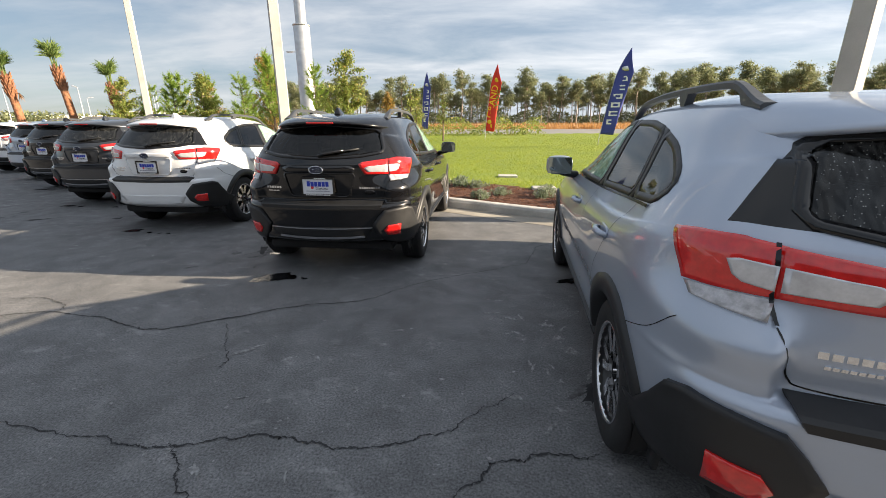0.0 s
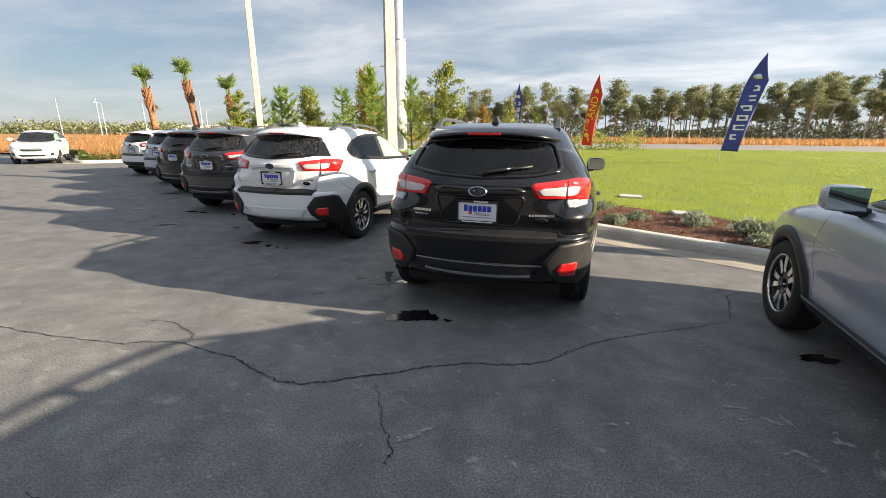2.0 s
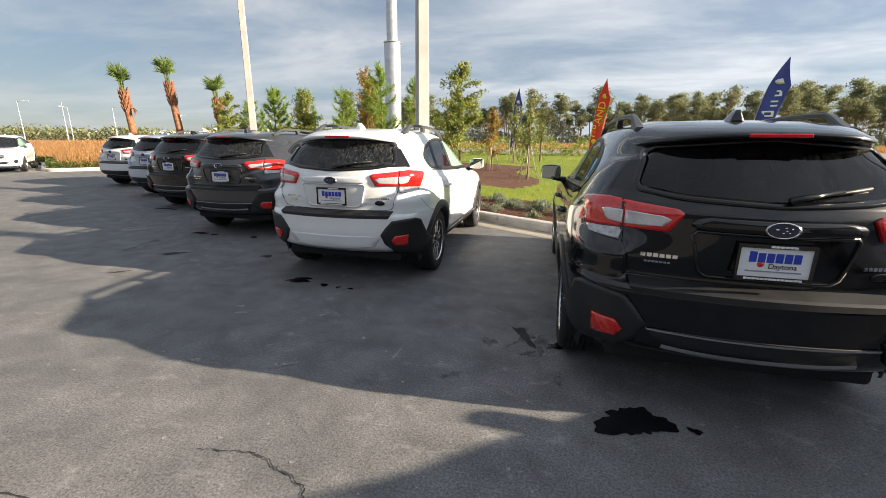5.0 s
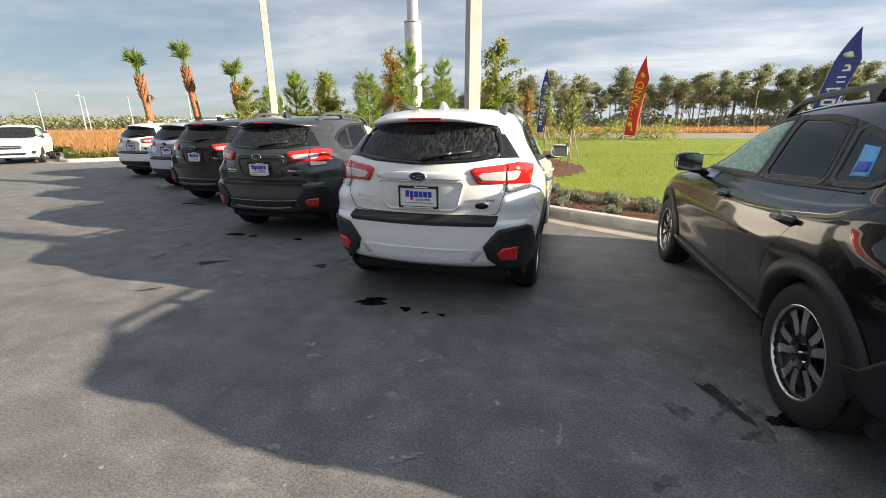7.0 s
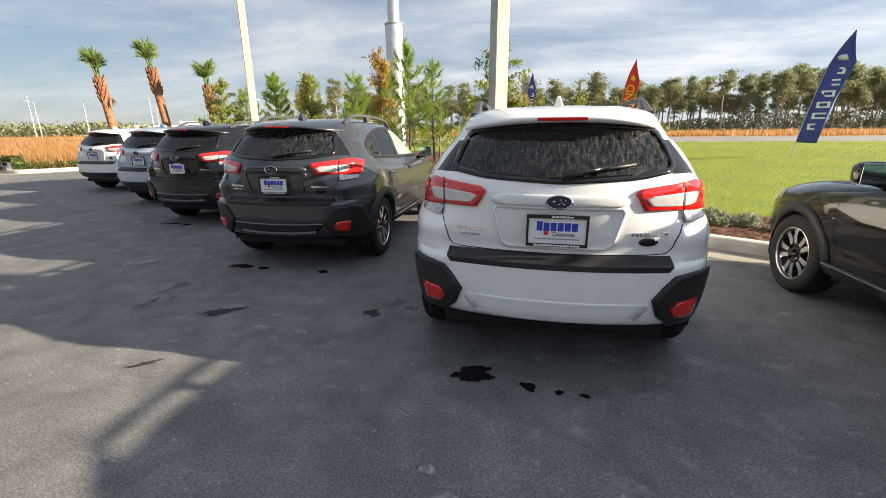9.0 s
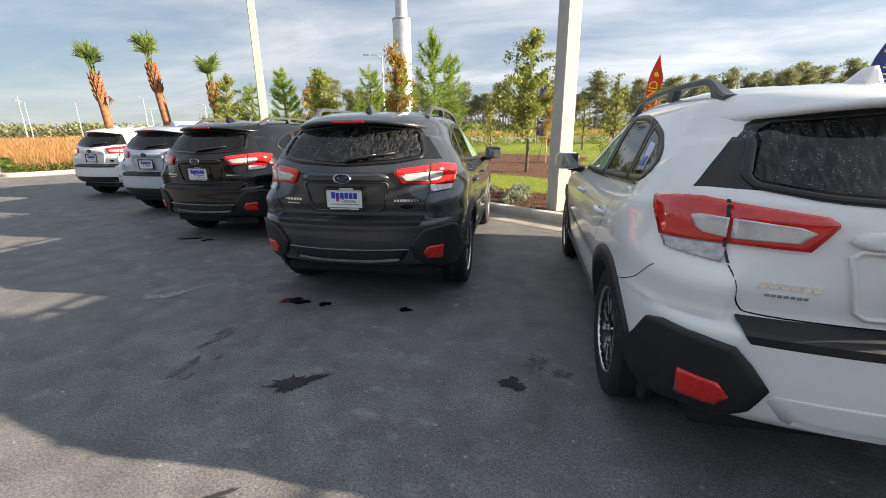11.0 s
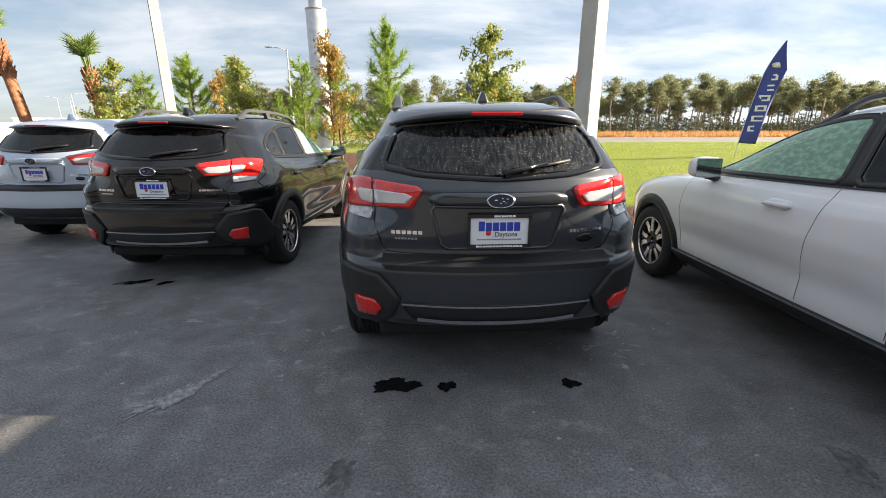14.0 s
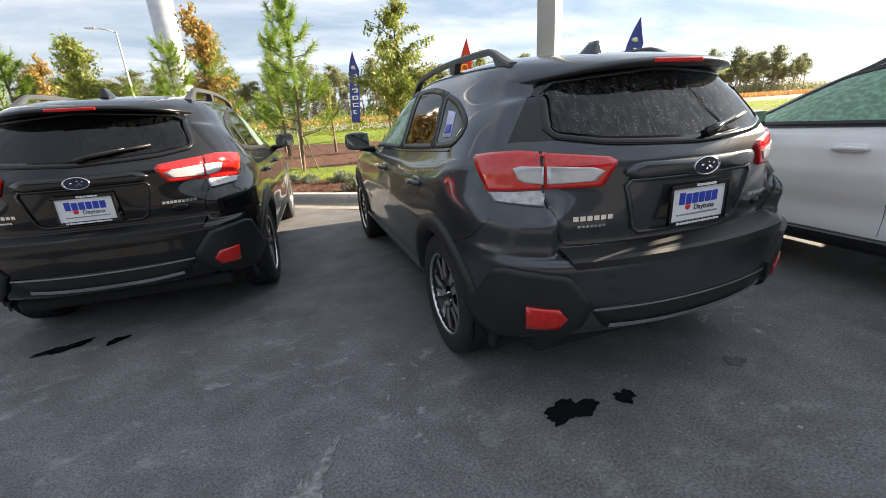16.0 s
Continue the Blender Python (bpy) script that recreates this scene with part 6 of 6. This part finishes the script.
g9 = np.random.default_rng(9)
spots = [[] for _ in range(6)]
k = 0
for x in np.arange(-34, 150, 1.7):
    for row in range(3):
        y = 78 + 7 * row + g9.uniform(-3, 3) + 0.05 * x
        spots[k % 6].append((x + g9.uniform(-0.9, 0.9), y, (0.58 + 0.60 * g9.random() ** 1.5) * (0.80 + 0.2 * min(1.0, max(0.0, x / 70))), g9.uniform(0, 360)))
        k += 1
for q in range(6):
    put(tall_pine(40 + q, 10.6), spots[q])
n = 60000
x = rng.uniform(-60, 170, n); y = 79 + rng.uniform(-3, 14, n) + 0.05 * x
z = 0.5 + 4.6 * rng.random(n) ** 1.1 * (0.5 + 0.55 * np.abs(np.sin(x * 0.23) * np.sin(x * 0.071 + 1)))
v, f = leaf_quads(np.stack([x, y, z], 1), 0.22, 1.2)
tagged(new("underwood", mesh_from("underwood", v, f, NEEDLE_FAR)), "dark green underwood below the far pines", "shrubs", kind="stuff")
n = 14000
x = rng.uniform(-300, -105, n); y = 62 + (x + 300) * 0.42 + rng.uniform(0, 25, n)
z = 0.5 + (4.2 + 1.5 * np.sin(x * 0.31 + 1) * np.sin(x * 0.83) + 1.8 * np.sin(x * 0.11) * np.sin(x * 0.037)) * rng.random(n) ** 0.9
v, f = leaf_quads(np.stack([x, y, z], 1), 0.6, 1.1)
tagged(new("far_wood", mesh_from("far_wood", v, f, NEEDLE_FAR)), "olive green wood on the horizon", "trees", kind="stuff")
n = 5000
x = rng.uniform(-5, 30, n); y = 27 + rng.uniform(0, 5, n); x = x * 0.55 - 4
z = rise(x, y) + 1.5 * rng.random(n) * (0.4 + 0.6 * np.abs(np.sin(x * 0.9)))
v, f = leaf_quads(np.stack([x, y, z], 1), 0.09, 1.2)
tagged(new("hedge_brush", mesh_from("hedge_brush", v, f, CYPRESS)), "loose yellow-green brush behind the young trees", "shrubs", kind="stuff")


# ---------- far buildings and lamp posts ----------
def far_building(x, y, w, d, h, turn):
    b = new("showroom_building")
    b.matrix_basis = pose(x, y, 0.6, 0, 0, turn)
    part("wall", block("wall", (w, d, h), (0, 0, h / 2), BUILDING, 0.05, 1), b)
    part("roof", block("roof", (w + 0.6, d + 0.6, 0.5), (0, 0, h + 0.25), BUILDING, 0.05, 1), b)
    k = max(3, int(w / 4))
    for i in range(k):
        wx = -w / 2 + w * (i + 0.5) / k
        wd = part("window", block("window", (w / k * 0.62, 0.1, h * 0.5), (wx, -d / 2 - 0.03, h * 0.45), DARK_PANE, 0.01, 1), b, "dark glazed bay")
        part("window_frame", block("window_frame", (w / k * 0.66, 0.06, 0.15), (wx, -d / 2 - 0.06, h * 0.45 + h * 0.26), STEEL, 0.0), wd)
    return tagged(b, "low white flat-roofed building far across the field", "building", "far buildings")


for x, y, w, d, h, tn in ((-196, 208, 50, 18, 5.2, 40), (-150, 196, 34, 16, 6.4, 38), (-225, 190, 26, 14, 4.6, 48), (-122, 200, 30, 14, 5.2, 34)):
    far_building(x, y, w, d, h, tn)


def far_lamp():
    t = new("street_lamp")
    part("mast", lathe("mast", [(0.11, 0.0), (0.07, 8.6), (0.0, 8.65)], STEEL, 8, "z"), t)
    a = part("lamp_arm", tube("lamp_arm", [(0, 0, 8.5), (0.7, 0, 8.75), (1.5, 0, 8.8)], 0.05, STEEL, 6), t)
    part("lamp_head", block("lamp_head", (0.7, 0.3, 0.14), (1.7, 0, 8.8), STEEL, 0.03), a)
    return tagged(t, "slim grey street lamp far across the field", "street lamp", "far street lamps")


g3 = np.random.default_rng(3)
put(far_lamp(), [(x, y, s, g3.uniform(0, 360)) for x, y, s in ((-98, 82, 0.95), (-88, 92, 0.8), (-82, 84, 1.0), (-76, 96, 0.9), (-70, 92, 0.95), (-66, 86, 0.8), (-60, 92, 0.85), (-56, 84, 0.9), (-104, 76, 0.9), (-110, 70, 1.0), (-92, 66, 0.9), (-12.5, 42, 0.95))])

# a leaning survey stake at the field's edge and two valve covers in the lawn
st = new("survey_stake", tube("survey_stake", [(-14.6, 13.3, 0.1), (-14.75, 13.3, 1.25)], 0.02, PALE_BARK, 6))
tagged(st, "thin pale stake leaning at the field's edge", "stake")
for x, y in ((8.62, 1.85), (8.0, 4.1)):
    ob = new("valve_cover", block("valve_cover", (0.50, 0.34, 0.06), (x, y, float(rise(x, y)) + 0.02), CONCRETE, 0.015))
    tagged(ob, "flat concrete valve cover set in the lawn", "cover", "valve covers")

# an unseen plain wall, added behind the walk to darken the cars' rear reflections
back_wall = new("wall_south", block("wall_south", (150, 0.4, 6.5), (10, -27, 3.25), SHADE_WALL, 0.02, 1))
tagged(back_wall, "unseen dark wall added to dim the cars' reflections", "wall", kind="structure")

# pale grit scattered over the asphalt
n = 5200
x = rng.uniform(-6, 10.5, n); y = kerb_y(x) - 0.6 - 8.5 * rng.random(n)
a = rng.uniform(0, 6.28, n); r = 0.0025 + 0.011 * rng.random(n) ** 3
v = []
for q in range(4):
    ang = a + q * 1.57 + rng.normal(0, 0.3, n)
    v.append(np.stack([x + r * np.cos(ang) * (1 + 0.5 * (q % 2)), y + r * np.sin(ang), np.full(n, 0.003)], 1))
v = np.stack(v, 1).reshape(-1, 3)
tagged(new("grit", mesh_from("grit", v, np.arange(len(v)).reshape(-1, 4), SCUFF)), "pale grit scattered on the asphalt", "grit", kind="stuff")
